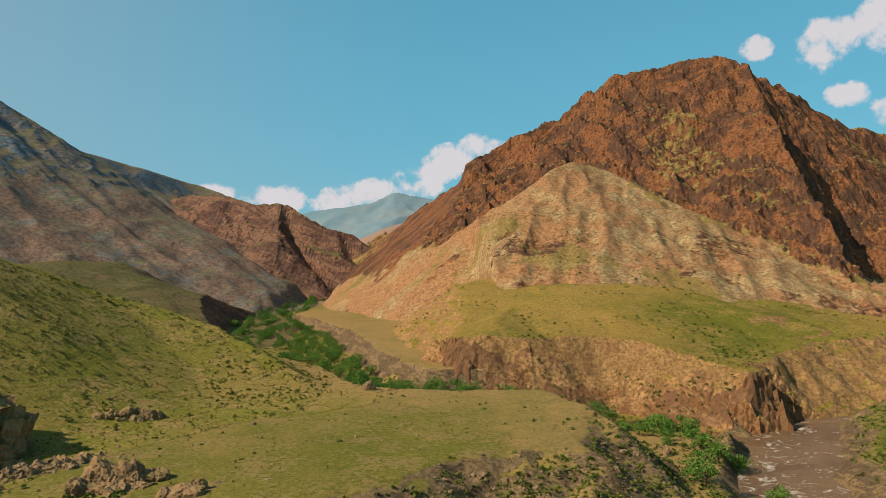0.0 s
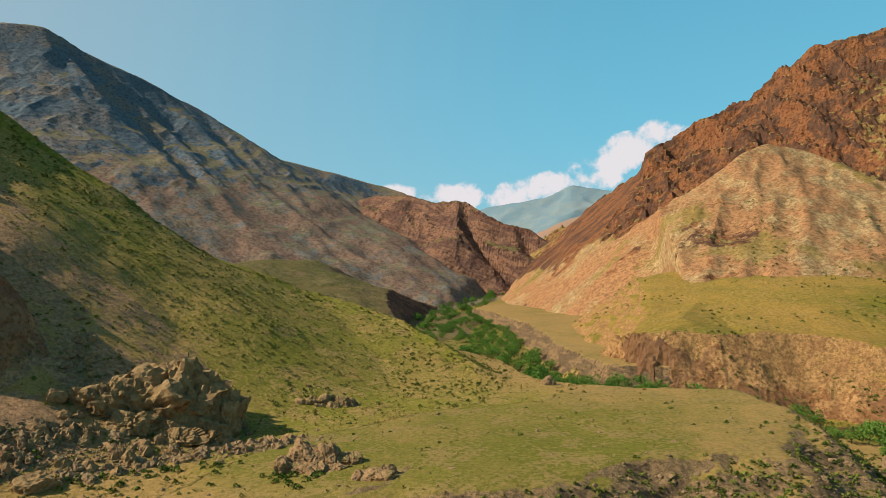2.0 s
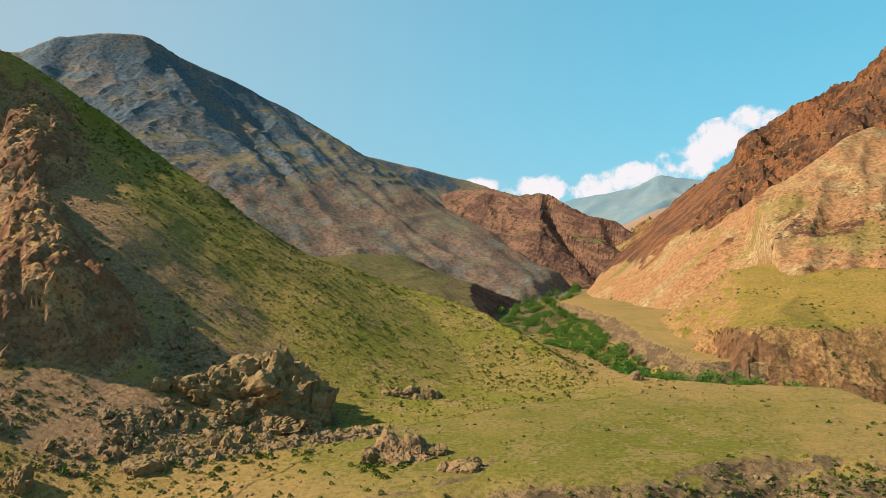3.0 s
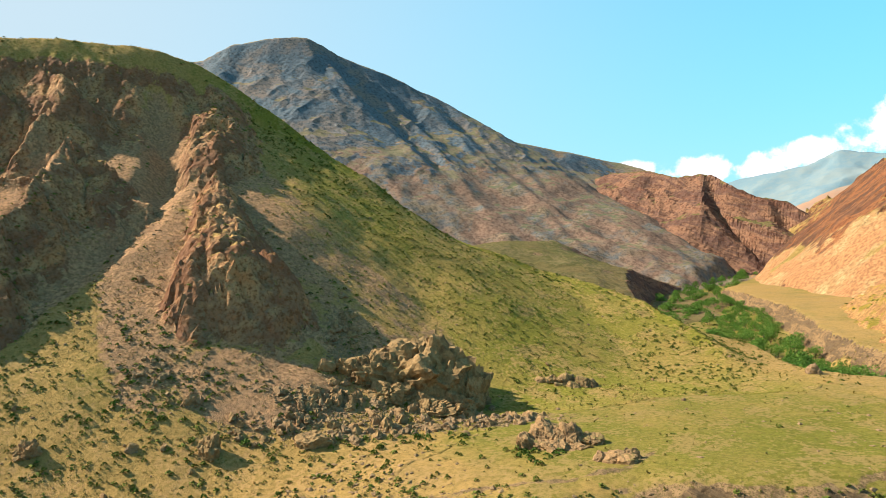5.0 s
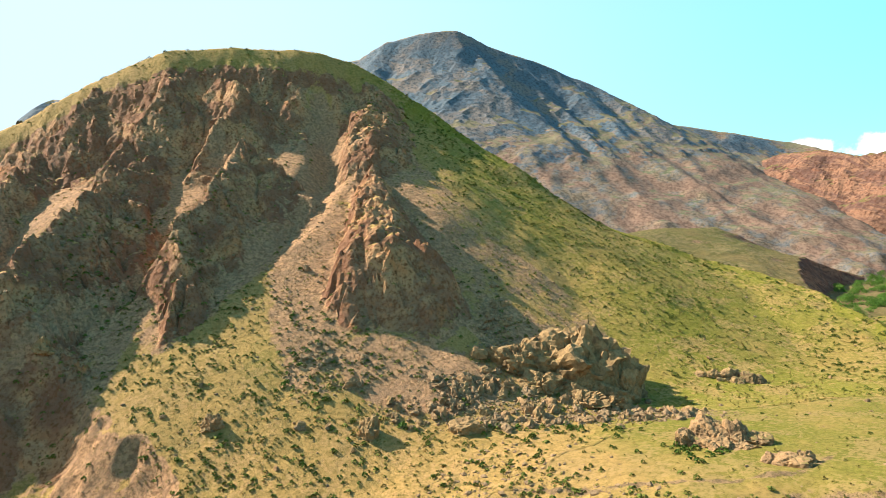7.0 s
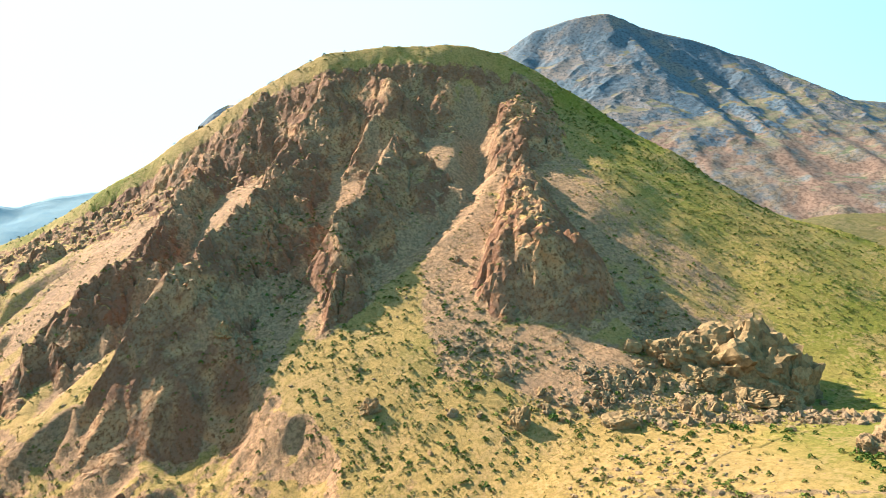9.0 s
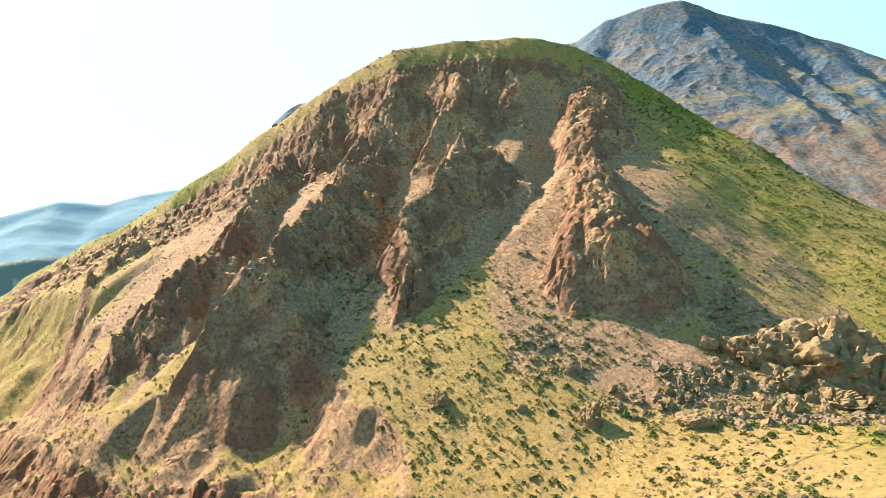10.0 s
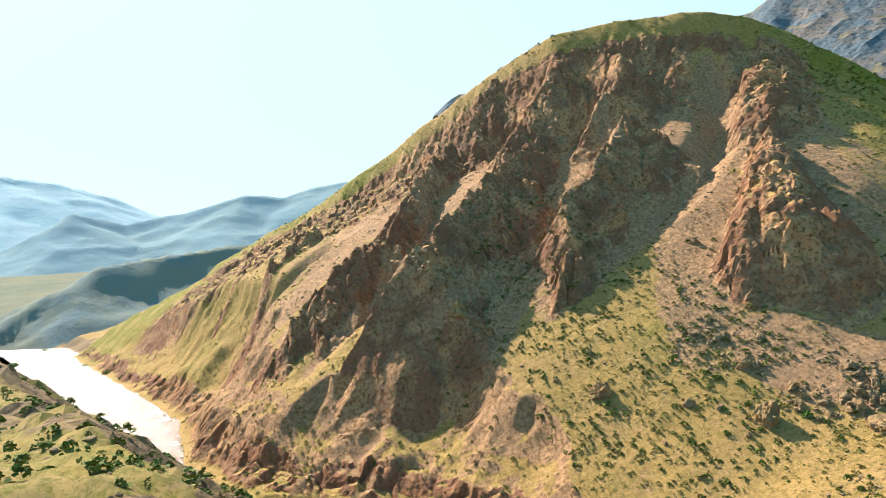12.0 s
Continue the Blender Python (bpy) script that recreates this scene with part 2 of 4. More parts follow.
# rock ribs that stand out of the hill's face, from the top down: slope on the left looking down, on the right, at the foot, half width of the back, then the crest's x, y, z
RIBS = ((1.0, 1.7, 1.3, 8, ((-259, 206, 128), (-245, 196, 115), (-223, 179, 97), (-212, 171, 85))),
        (1.3, 1.8, 3.2, 5, ((-201, 161, 75), (-189, 153, 69), (-174, 142, 60), (-162, 133, 51), (-157, 129, 46))),
        (1.6, 1.8, 2.4, 4, ((-189, 151, 67), (-175, 136, 55), (-166, 125, 46), (-161, 121, 39))),
        (1.3, 1.8, 2.2, 4, ((-167, 138, 51), (-156, 142, 45), (-151, 147, 39))),
        (1.15, 1.9, 1.6, 0, ((-218, 140, 74), (-230, 136, 83), (-240, 131, 91), (-227, 114, 77), (-216, 101, 64), (-209, 90, 55), (-199, 88, 46), (-194, 82, 37))),
        (1.0, 2.1, 2.6, 0, ((-269, 110, 87), (-251, 84, 76), (-233, 62, 60), (-220, 46, 47), (-217, 35, 39), (-211, 25, 31), (-207, 21, 25))),
        (1.0, 2.0, 1.4, 0, ((-325, 87, 97), (-299, 64, 78), (-262, 42, 53), (-258, 25, 42), (-257, 11, 32), (-251, 1, 20), (-252, -5, 11))),
        (0.95, 2.0, 1.4, 0, ((-359, 20, 59), (-349, -3, 44), (-324, -19, 30), (-309, -34, 15), (-303, -47, 3))),
        (0.95, 2.0, 1.4, 0, ((-396, 10, 60), (-385, -17, 42), (-380, -42, 24), (-386, -62, 10))),
        (0.95, 1.3, 1.2, 1, ((-303, 131, 131), (-289, 124, 121), (-283, 112, 105), (-277, 99, 90))),
        (0.95, 1.3, 1.2, 1, ((-282, 147, 128), (-268, 146, 118), (-263, 139, 107), (-258, 128, 93))),
        (0.95, 2.0, 1.4, 0, ((-330, 111, 129), (-325, 100, 116), (-322, 85, 98), (-298, 63, 78), (-273, 44, 58), (-269, 33, 47), (-264, 22, 37))))

# scree gullies between them: x, y, depth, half width
GULLIES = (((-256, 178, 6, 9), (-223, 159, 8, 12), (-213, 144, 6, 10), (-203, 127, 4, 9), (-196, 104, 2, 9), (-193, 75, 0, 8)),
           ((-262, 132, 7, 9), (-233, 121, 7, 9), (-221, 88, 5, 8), (-214, 70, 4, 8), (-205, 49, 3, 8), (-203, 30, 0, 8)),
           ((-330, 20, 5, 10), (-323, -3, 7, 10), (-302, -22, 7, 9), (-291, -37, 6, 9), (-288, -47, 2, 9)),
           ((-191, 29, 0, 4), (-184, 22, 2, 5), (-179, 15, 3, 5), (-173, 8, 3, 6)),
           ((-290, 60, 3, 9), (-262, 58, 4, 9), (-240, 28, 4, 8), (-232, 8, 2, 8)))


def ridge(X, Y, left, right, foot, wide, pts):
    """Height under a rib's crest, with its own slope on each side and past its lower end."""
    best = np.full(X.shape, -1e9)
    for i, (a, b) in enumerate(zip(pts, pts[1:])):
        dx, dy = b[0] - a[0], b[1] - a[1]
        length = math.hypot(dx, dy)
        f = ((X - a[0]) * dx + (Y - a[1]) * dy) / length ** 2
        k, p = np.clip(f, 0, 1), np.maximum(f, 0)
        over = (p - k) * length * (foot if i == len(pts) - 2 else 2.5)      # past its lower end the rib breaks off
        ex, ey = X - a[0] - p * dx, Y - a[1] - p * dy
        turn = np.clip(0.5 + (dx * ey - dy * ex) / length / 3, 0, 1)
        d, slope = np.hypot(ex, ey), right + (left - right) * turn
        best = np.maximum(best, a[2] + k * (b[2] - a[2]) - 0.5 * np.minimum(d, wide) - slope * np.maximum(d - wide, 0) - over)
    return best


def hill_height(X, Y):
    wx, wy = X + 4 * fbm(X / 45, Y / 45, 3, 51), Y + 4 * fbm(X / 45, Y / 45, 3, 52)
    z, way, off = scarp(wx, wy, HILL)
    face = step(90, 200, way) * step(530, 494, way)           # the bare face, in from both grassy ends
    z += (0.8 + 0.8 * face) * fbm(X / 50, Y / 50, 4, 53)
    bed = np.zeros(X.shape)
    for gully in GULLIES:
        d, side, run, (deep, half) = along(X + 2 * fbm(X / 13, Y / 13, 3, 48), Y, gully)
        k = step(half, 0, d)
        z -= deep * k
        bed = np.maximum(bed, k * np.clip(deep / 3, 0, 1))
    hard = np.zeros(X.shape)
    wx, wy = X + 2.2 * fbm(X / 20, Y / 20, 3, 54), Y + 2.2 * fbm(X / 20, Y / 20, 3, 55)
    joint = 1.4 * blocks(wx / 8 + 0.3 * soft_noise(X / 6, Y / 6, 5), wy / 8, 59) + 1.0 * blocks(X / 3.6, Y / 3.6, 49) + 0.4 * blocks(X / 1.9, Y / 1.9, 43) + 1.4 * (crags(X / 11, Y / 11, 3, 57) - 0.6)
    for rib in RIBS:
        r = ridge(wx, wy, *rib)
        hard = np.maximum(hard, step(-1.5, 1.5, r + joint - z))
        z = np.maximum(z, r)
    long = np.interp(way, (150, 300, 370, 430, 530), (92, 74, 66, 58, 44))
    upper = step(1, 0.6, off / long) * step(1, 12, off) * face * (1 - bed)
    rough = np.maximum(hard, 0.85 * upper)
    z += rough * (joint + 3.2 * (crags((0.61 * X + 0.79 * Y) / 22, (0.79 * X - 0.61 * Y) / 50, 4, 56) - 0.55))
    z += 0.35 * fbm(X / 6, Y / 6, 3, 58) + 1.3 * step(40, 5, np.abs(off)) * fbm(X / 16, Y / 16, 4, 45)
    d, side, _, (level, half) = along(X, Y, RIVER)
    out = d - half + 5 * (crags(X / 26, Y / 26, 4, 60) - 0.5) + 1.5 * fbm(X / 9, Y / 9, 3, 50)
    bank = level - 2 + np.where(out < 0, 0.3 * out, np.minimum(1.5 * out, 0.5 + 6.5 * step(-0.1, 0.35, fbm(X / 40, Y / 40, 3, 44)) + 0.85 * out) + 0.03 * np.maximum(out - 16, 0) ** 2) + step(0, 4, out) * step(14, 8, out) * (1.6 * blocks(X / 9, Y / 9, 47) + 0.7 * blocks(X / 3.5, Y / 3.5, 46))
    rough = np.maximum(rough, step(3, -2, bank - z) * step(-2, 3, out) * step(12, 7, out))
    z = np.minimum(np.minimum(z, bank), stream_cut(X, Y)[0] + 1.5)
    flat = ground_height(X, Y)[0]                             # the foot of the talus runs out softly on the terrace
    z = np.where(z > flat - 18, flat + 4 * np.log1p(np.exp(np.minimum((z - flat) / 4, 40))), z) - 0.045
    return z, way, off, np.clip(rough, 0, 1), face, bed


RED = ((-83, 761, 43, 0.8), (-39, 764, 92, 0.75), (12, 770, 141, 0.7), (45, 779, 169, 0.66), (97, 794, 193, 0.62), (145, 807, 217, 0.6), (174, 812, 241, 0.6), (202, 815, 264, 0.66),
       (260, 809, 271, 0.74), (324, 797, 277, 0.85), (338, 793, 270, 0.9))
RED_FAR = ((338, 800, 268, 1.0), (392, 856, 270, 1.0), (525, 964, 242, 1.0), (628, 985, 210, 1.0), (806, 894, 188, 1.0))
RED_RIB = ((336, 792, 270, 0.7), (333, 722, 215, 0.62), (309, 617, 125, 0.6), (287, 521, 52, 0.5), (273, 454, 23, 0.45), (261, 403, 11, 0.4))
TAN = ((-99, 642, 15, 0.95), (-52, 623, 45, 0.9), (-11, 590, 66, 0.85), (19, 545, 84, 0.78), (31, 549, 81, 0.7), (54, 562, 96, 0.58), (85, 584, 117, 0.5), (113, 610, 132, 0.5),
       (139, 615, 126, 0.5), (165, 587, 107, 0.48), (204, 543, 76, 0.42), (233, 487, 40, 0.36), (263, 425, 11, 0.3))


TOE = ((-150, 790), (-100, 640), (-36, 512), (5, 470), (70, 470))


def red_height(X, Y):
    wx, wy = X + 9 * fbm(X / 70, Y / 70, 3, 61), Y + 9 * fbm(X / 70, Y / 70, 3, 62)
    a, way, off = crest(wx, wy, RED, 0.6, 0.25, 20)
    b, way_b, off_b = crest(wx, wy, RED_RIB, 1.6, 0.15, 5)
    c, way_c, off_c = crest(wx, wy, TAN, 0.6, 0.12, 16)
    a = np.maximum(a, b)
    d, side, _, (ridge_z, _) = along(wx, wy, RED_RIB)          # past its rib the mountain falls away into shade
    a = np.where(side > 0, np.minimum(a, ridge_z - 1.25 * d), a)
    a = np.maximum(a, crest(wx, wy, RED_FAR, 0.6, 0.2, 20)[0])
    gully = crags((X + 0.35 * Y) / 48, (Y - 0.2 * X) / 150, 5, 63)
    a += (24 * (gully - 0.55) + 11 * (crags(X / 27, Y / 27, 5, 64) - 0.5) + 2.5 * (crags(X / 9, Y / 9, 3, 68) - 0.5)) * step(-5, 40, np.abs(off) + 12)
    c += (5 * (crags((X - 0.3 * Y) / 55, Y / 120, 3, 65) - 0.6) + 6 * (crags((X - 0.25 * Y) / 17, Y / 70, 4, 66) - 0.55) + 2.5 * (crags(X / 9, Y / 9, 3, 60) - 0.5)) * step(0, 25, np.abs(off_c))
    tan = step(-7, 5, c - a + 6 * fbm(X / 30, Y / 30, 3, 67))
    tan = np.maximum(tan, step(75, 50, np.maximum(a, c)) * step(60, 20, X))
    a += 1.7 * blocks(X / 19 + soft_noise(X / 14, Y / 14, 6), Y / 13, 69)
    d, side, _, _ = along(X, Y, TOE)
    toe = 8 + 0.8 * d * side + 400 * step(20, 70, X) + 4 * fbm(X / 25, Y / 25, 3, 59)      # a flat bench lies before its foot
    return np.minimum(np.minimum(np.maximum(a, c), toe), stream_cut(X, Y)[0] + 1), tan, off


SPUR_BACK = ((10, 446, 29, 0.3), (32, 454, 35, 0.16), (81, 458, 38, 0.16), (132, 461, 27, 0.14), (187, 464, 12, 0.12), (260, 450, 7, 0.1), (347, 414, 6, 0.1))
SPUR_NOSE = ((75, 474, 37, 0.2), (51, 417, 28, 0.24), (31, 349, 20, 0.25), (21, 304, 17, 0.25))
SPUR_EDGE = ((4, 470, 0.5), (10, 405, 0.5), (9, 345, 0.5), (6, 308, 0.75), (12, 288, 1.2), (25, 283, 1.6), (60, 280, 1.5), (89, 274, 1.5), (102, 265, 1.4), (114, 270, 1.3), (126, 287, 0.8), (165, 318, 0.3), (270, 350, 0.25))


def spur_height(X, Y):
    a, way, off = crest(X, Y, SPUR_BACK, 0.3, 0, -20)
    b, _, _ = crest(X, Y, SPUR_NOSE, 0.25, 0, -20)
    z = np.maximum(a, b) + 1.6 * fbm(X / 40, Y / 40, 4, 71) + 0.4 * fbm(X / 8, Y / 8, 3, 72)
    z -= 5 * crags(X / 75 + 0.2, Y / 60, 3, 73) * step(70, 170, X) + 0.11 * np.clip(X - 50, 0, 90) * step(380, 290, Y)
    d, side, run, (pitch,) = along(X, Y, SPUR_EDGE)
    d = d * side * -1 + step(0.35, 0.9, pitch) * 17 * (crags(X / 42, Y / 42, 4, 74) - 0.6) + 4 * (crags(X / 9, Y / 9, 4, 75) - 0.5) + step(0.5, 1, pitch) * (3.2 * blocks(X / 11 + 0.4 * soft_noise(X / 7, Y / 7, 7), Y / 11, 78) + 1.4 * blocks(X / 4, Y / 4, 70))
    fall = np.where(d > 0, 1.05 * pitch * d, 0)
    z = z - fall + step(-4, 3, d) * (3.0 * (crags(X / 13, Y / 13, 4, 76) - 0.55) + 1.4 * fbm(X / 4, Y / 4, 3, 77))
    z = np.minimum(z, stream_cut(X, Y)[0] + 1.2)
    return z, np.clip(step(-5, 1, d) * step(0.5, 1.1, pitch), 0, 1)


BLUE = ((-1043, 280, 289, 0.7), (-918, 488, 319, 0.75), (-785, 620, 334, 0.8), (-760, 649, 355, 0.8), (-729, 685, 365, 0.8), (-690, 724, 367, 0.78), (-644, 778, 332, 0.72), (-600, 825, 306, 0.66),
        (-558, 866, 276, 0.6), (-523, 899, 246, 0.56), (-493, 927, 218, 0.5), (-432, 990, 198, 0.48), (-366, 1069, 181, 0.45), (-290, 1164, 141, 0.45))
KNOB = ((-431, 968, 142, 0.5), (-342, 940, 152, 0.6), (-278, 908, 145, 0.75), (-243, 882, 131, 1.1), (-197, 868, 130, 1.5), (-166, 854, 115, 1.8), (-124, 841, 90, 1.9), (-91, 835, 49, 1.9))
KNOB_RIB = ((-205, 864, 132, 0.8), (-199, 830, 100, 0.85), (-186, 796, 62, 0.9), (-176, 762, 20, 0.9))
SHELF = ((-315, 463, 50, 0.3), (-297, 510, 54, 0.3), (-277, 543, 56, 0.35), (-260, 568, 55, 0.6), (-243, 581, 44, 0.9), (-225, 599, 29, 0.9))


def blue_height(X, Y):
    wx, wy = X + 12 * fbm(X / 90, Y / 90, 3, 81), Y + 12 * fbm(X / 90, Y / 90, 3, 82)
    z, way, off = crest(wx, wy, BLUE, 0.5, 0.3, 15)
    keep = step(0, 60, np.abs(off))
    wx, wy = X + 25 * fbm(X / 160, Y / 160, 3, 85), Y + 25 * fbm(X / 160, Y / 160, 3, 87)
    z += (19 * (crags((0.42 * wx + 0.91 * wy) / 150, (0.91 * wx - 0.42 * wy) / 420, 3, 83) - 0.6) + 9 * (crags((0.36 * wx + 0.93 * wy) / 52, (0.93 * wx - 0.36 * wy) / 150, 4, 86) - 0.55)
          + 5 * (crags(X / 24, Y / 24, 4, 84) - 0.5)) * keep
    return np.minimum(z, stream_cut(X, Y)[0] + 1), way, off


def knob_height(X, Y):
    wx, wy = X + 8 * fbm(X / 50, Y / 50, 3, 91), Y + 8 * fbm(X / 50, Y / 50, 3, 92)
    z, way, off = crest(wx, wy, KNOB, 0.5, 0.2, 12)
    z = np.maximum(z, crest(wx, wy, KNOB_RIB, 1.0, 0.1, 8)[0])
    z += (15 * (crags(wx / 95, wy / 95, 2, 93) - 0.6) + 7 * (crags((0.8 * X + 0.6 * Y) / 26, (0.6 * X - 0.8 * Y) / 60, 4, 95) - 0.55) + 4 * (crags(X / 15, Y / 15, 4, 94) - 0.5)) * step(-10, 25, np.abs(off))
    return z, way, off


def shelf_height(X, Y):
    z, way, off = crest(X, Y, SHELF, 0.8, 0, 8)
    z = z + 2 * fbm(X / 40, Y / 40, 4, 97) + 3 * (crags(X / 30, Y / 30, 3, 98) - 0.5) * step(5, 30, off)
    return np.minimum(z, stream_cut(X, Y)[0] + 1), way, off


# ---- materials ----
class Nodes:
    """A node material under construction."""

    def __init__(self, name):
        self.mat = bpy.data.materials.new(name)
        self.mat.use_nodes = True
        self.tree = self.mat.node_tree
        self.bsdf = self.tree.nodes["Principled BSDF"]
        self.bsdf.inputs["Specular IOR Level"].default_value = 0.08
        geo = self.tree.nodes.new("ShaderNodeNewGeometry")
        self.place, self.normal = geo.outputs["Position"], geo.outputs["Normal"]

    def put(self, socket, value):
        if hasattr(value, "is_output"):
            self.tree.links.new(value, socket)
        else:
            socket.default_value = value

    def noise(self, scale, detail=6.0, rough=0.6, warp=0.0, stretch=None):
        n = self.tree.nodes.new("ShaderNodeTexNoise")
        where = self.place
        if stretch:
            m = self.tree.nodes.new("ShaderNodeMapping")
            m.vector_type = "TEXTURE"
            m.inputs["Rotation"].default_value, m.inputs["Scale"].default_value = [radians(a) for a in stretch[0]], stretch[1]
            self.tree.links.new(where, m.inputs["Vector"])
            where = m.outputs[0]
        self.tree.links.new(where, n.inputs["Vector"])
        n.inputs["Scale"].default_value, n.inputs["Detail"].default_value = scale, detail
        n.inputs["Roughness"].default_value, n.inputs["Distortion"].default_value = rough, warp
        return n.outputs["Fac"]

    def cells(self, scale, feature="F1", output="Distance"):
        n = self.tree.nodes.new("ShaderNodeTexVoronoi")
        n.feature = feature
        self.tree.links.new(self.place, n.inputs["Vector"])
        n.inputs["Scale"].default_value = scale
        return n.outputs[output]

    def math(self, kind, a, b=0.0, clamp=False):
        n = self.tree.nodes.new("ShaderNodeMath")
        n.operation, n.use_clamp = kind, clamp
        self.put(n.inputs[0], a)
        self.put(n.inputs[1], b)
        return n.outputs[0]

    def between(self, value, low, high):
        n = self.tree.nodes.new("ShaderNodeMapRange")
        n.interpolation_type = "SMOOTHSTEP"
        self.put(n.inputs["Value"], value)
        n.inputs["From Min"].default_value, n.inputs["From Max"].default_value = low, high
        return n.outputs[0]

    def mix(self, factor, a, b):
        n = self.tree.nodes.new("ShaderNodeMix")
        n.data_type = "RGBA"
        self.put(n.inputs["Factor"], factor)
        for socket, value in ((n.inputs[6], a), (n.inputs[7], b)):
            self.put(socket, value if hasattr(value, "is_output") else (*value, 1))
        return n.outputs[2]

    def ramp(self, value, *stops):
        n = self.tree.nodes.new("ShaderNodeValToRGB")
        self.put(n.inputs[0], value)
        e = n.color_ramp.elements
        while len(e) < len(stops):
            e.new(0.5)
        for slot, (at, colour) in zip(e, stops):
            slot.position, slot.color = at, (*colour, 1)
        return n.outputs[0]

    def field(self, name):
        n = self.tree.nodes.new("ShaderNodeAttribute")
        n.attribute_name = name
        return n.outputs["Fac"]

    def random(self):
        return self.tree.nodes.new("ShaderNodeObjectInfo").outputs["Random"]

    def island(self):
        return self.tree.nodes.new("ShaderNodeNewGeometry").outputs["Random Per Island"]

    def done(self, colour, rough=0.9, bump=None, strength=0.5, distance=0.2):
        self.put(self.bsdf.inputs["Base Color"], colour if hasattr(colour, "is_output") else (*colour, 1))
        self.put(self.bsdf.inputs["Roughness"], rough)
        if bump is not None:
            n = self.tree.nodes.new("ShaderNodeBump")
            n.inputs["Strength"].default_value, n.inputs["Distance"].default_value = strength, distance
            self.tree.links.new(bump, n.inputs["Height"])
            self.tree.links.new(n.outputs[0], self.bsdf.inputs["Normal"])
        return self.mat


def land_material(name, dry, lush, rock_a, rock_b, rock_c, scree, grain=1.0, bands=((0, 25, 20), (1, 1, 0.18)), distance=0.9, blush=None, stain=None):
    """Turf, rock and scree, mixed by the land's own fields rock, scree and green."""
    n = Nodes(name)
    wide, mid, fine, speck = n.noise(0.012 * grain, 4), n.noise(0.09 * grain, 6, 0.65), n.noise(0.9 * grain, 8, 0.7), n.noise(2.6 * grain, 4, 0.6)
    green = n.math("ADD", n.math("MULTIPLY", n.field("green"), 1.15), n.math("MULTIPLY", n.math("SUBTRACT", mid, 0.5), 1.6))
    green = n.between(n.math("ADD", green, n.math("MULTIPLY", n.math("SUBTRACT", wide, 0.5), 2.2)), 0.15, 0.95)
    turf = n.mix(green, dry, lush)
    soil = n.between(n.math("ADD", mid, n.math("MULTIPLY", fine, 0.8)), 0.88, 1.02)
    turf = n.mix(n.math("MULTIPLY", soil, 0.6), turf, n.mix(0.5, scree, dry))
    turf = n.mix(n.between(fine, 0.4, 0.56), n.mix(0.3, turf, [c * 0.3 for c in lush]), turf)
    turf = n.mix(n.math("MULTIPLY", n.between(speck, 0.58, 0.66), 0.55), turf, [c * 0.35 for c in lush])
    strata = n.noise(0.05 * grain, 8, 0.68, 0.6, bands)
    rock = n.ramp(n.math("ADD", n.math("MULTIPLY", strata, 0.75), n.math("MULTIPLY", mid, 0.25)), (0.34, rock_a), (0.46, rock_b), (0.54, rock_c), (0.64, rock_a))
    if stain:
        rock = n.mix(n.math("MULTIPLY", n.between(n.noise(0.035 * grain, 6, 0.62, 1.0), 0.44, 0.56), 0.8), rock, stain)
    rock = n.mix(n.between(fine, 0.36, 0.54), [c * 0.4 for c in rock_a], rock)
    loose = n.mix(n.between(fine, 0.38, 0.6), [c * 0.45 for c in scree], scree)
    loose = n.mix(n.between(n.noise(0.16 * grain, 6, 0.7, 0.5, ((20, 30, 0), (0.5, 1, 1))), 0.42, 0.62), loose, n.mix(0.6, loose, rock_c))
    loose = n.mix(n.math("MULTIPLY", n.between(n.math("ADD", speck, n.math("MULTIPLY", n.field("green"), 0.12)), 0.6, 0.68), 0.7), loose, [c * 0.45 for c in lush])
    if blush:
        loose = n.mix(n.between(n.noise(0.022, 5, 0.6, 0.8), 0.42, 0.56), loose, n.mix(n.between(fine, 0.38, 0.6), [c * 0.5 for c in blush], blush))
    jag = n.math("MULTIPLY", n.math("SUBTRACT", n.noise(0.25 * grain, 7, 0.72), 0.5), 1.5)
    colour = n.mix(n.between(n.math("ADD", n.field("scree"), jag), 0.38, 0.62), turf, loose)
    colour = n.mix(n.between(n.math("ADD", n.field("rock"), jag), 0.42, 0.58), colour, rock)
    relief = n.math("ADD", n.noise(0.35 * grain, 12, 0.74), n.math("MULTIPLY", n.math("ADD", strata, n.math("MULTIPLY", n.cells(0.5 * grain), 0.5)), n.field("rock")))
    return n.done(colour, 0.92, relief, 1.0, distance)


TURF = land_material("terrace_turf", (0.31, 0.188, 0.06), (0.145, 0.13, 0.018), (0.17, 0.105, 0.052), (0.23, 0.14, 0.065), (0.10, 0.066, 0.037), (0.27, 0.165, 0.08), distance=0.4)
HILL_MAT = land_material("hill_rock", (0.35, 0.212, 0.066), (0.19, 0.168, 0.022), (0.42, 0.18, 0.068), (0.43, 0.24, 0.11), (0.25, 0.145, 0.08), (0.44, 0.24, 0.115), 1.0, ((20, 35, 0), (1, 1, 0.45)), 0.9, None, (0.20, 0.09, 0.05))
RED_MAT = land_material("red_rock", (0.24, 0.15, 0.045), (0.13, 0.115, 0.022), (0.17, 0.063, 0.027), (0.075, 0.043, 0.028), (0.22, 0.088, 0.034), (0.42, 0.275, 0.125), 0.45,
                        ((38, -28, 0), (1, 1, 0.16)), 0.6, (0.36, 0.175, 0.075))
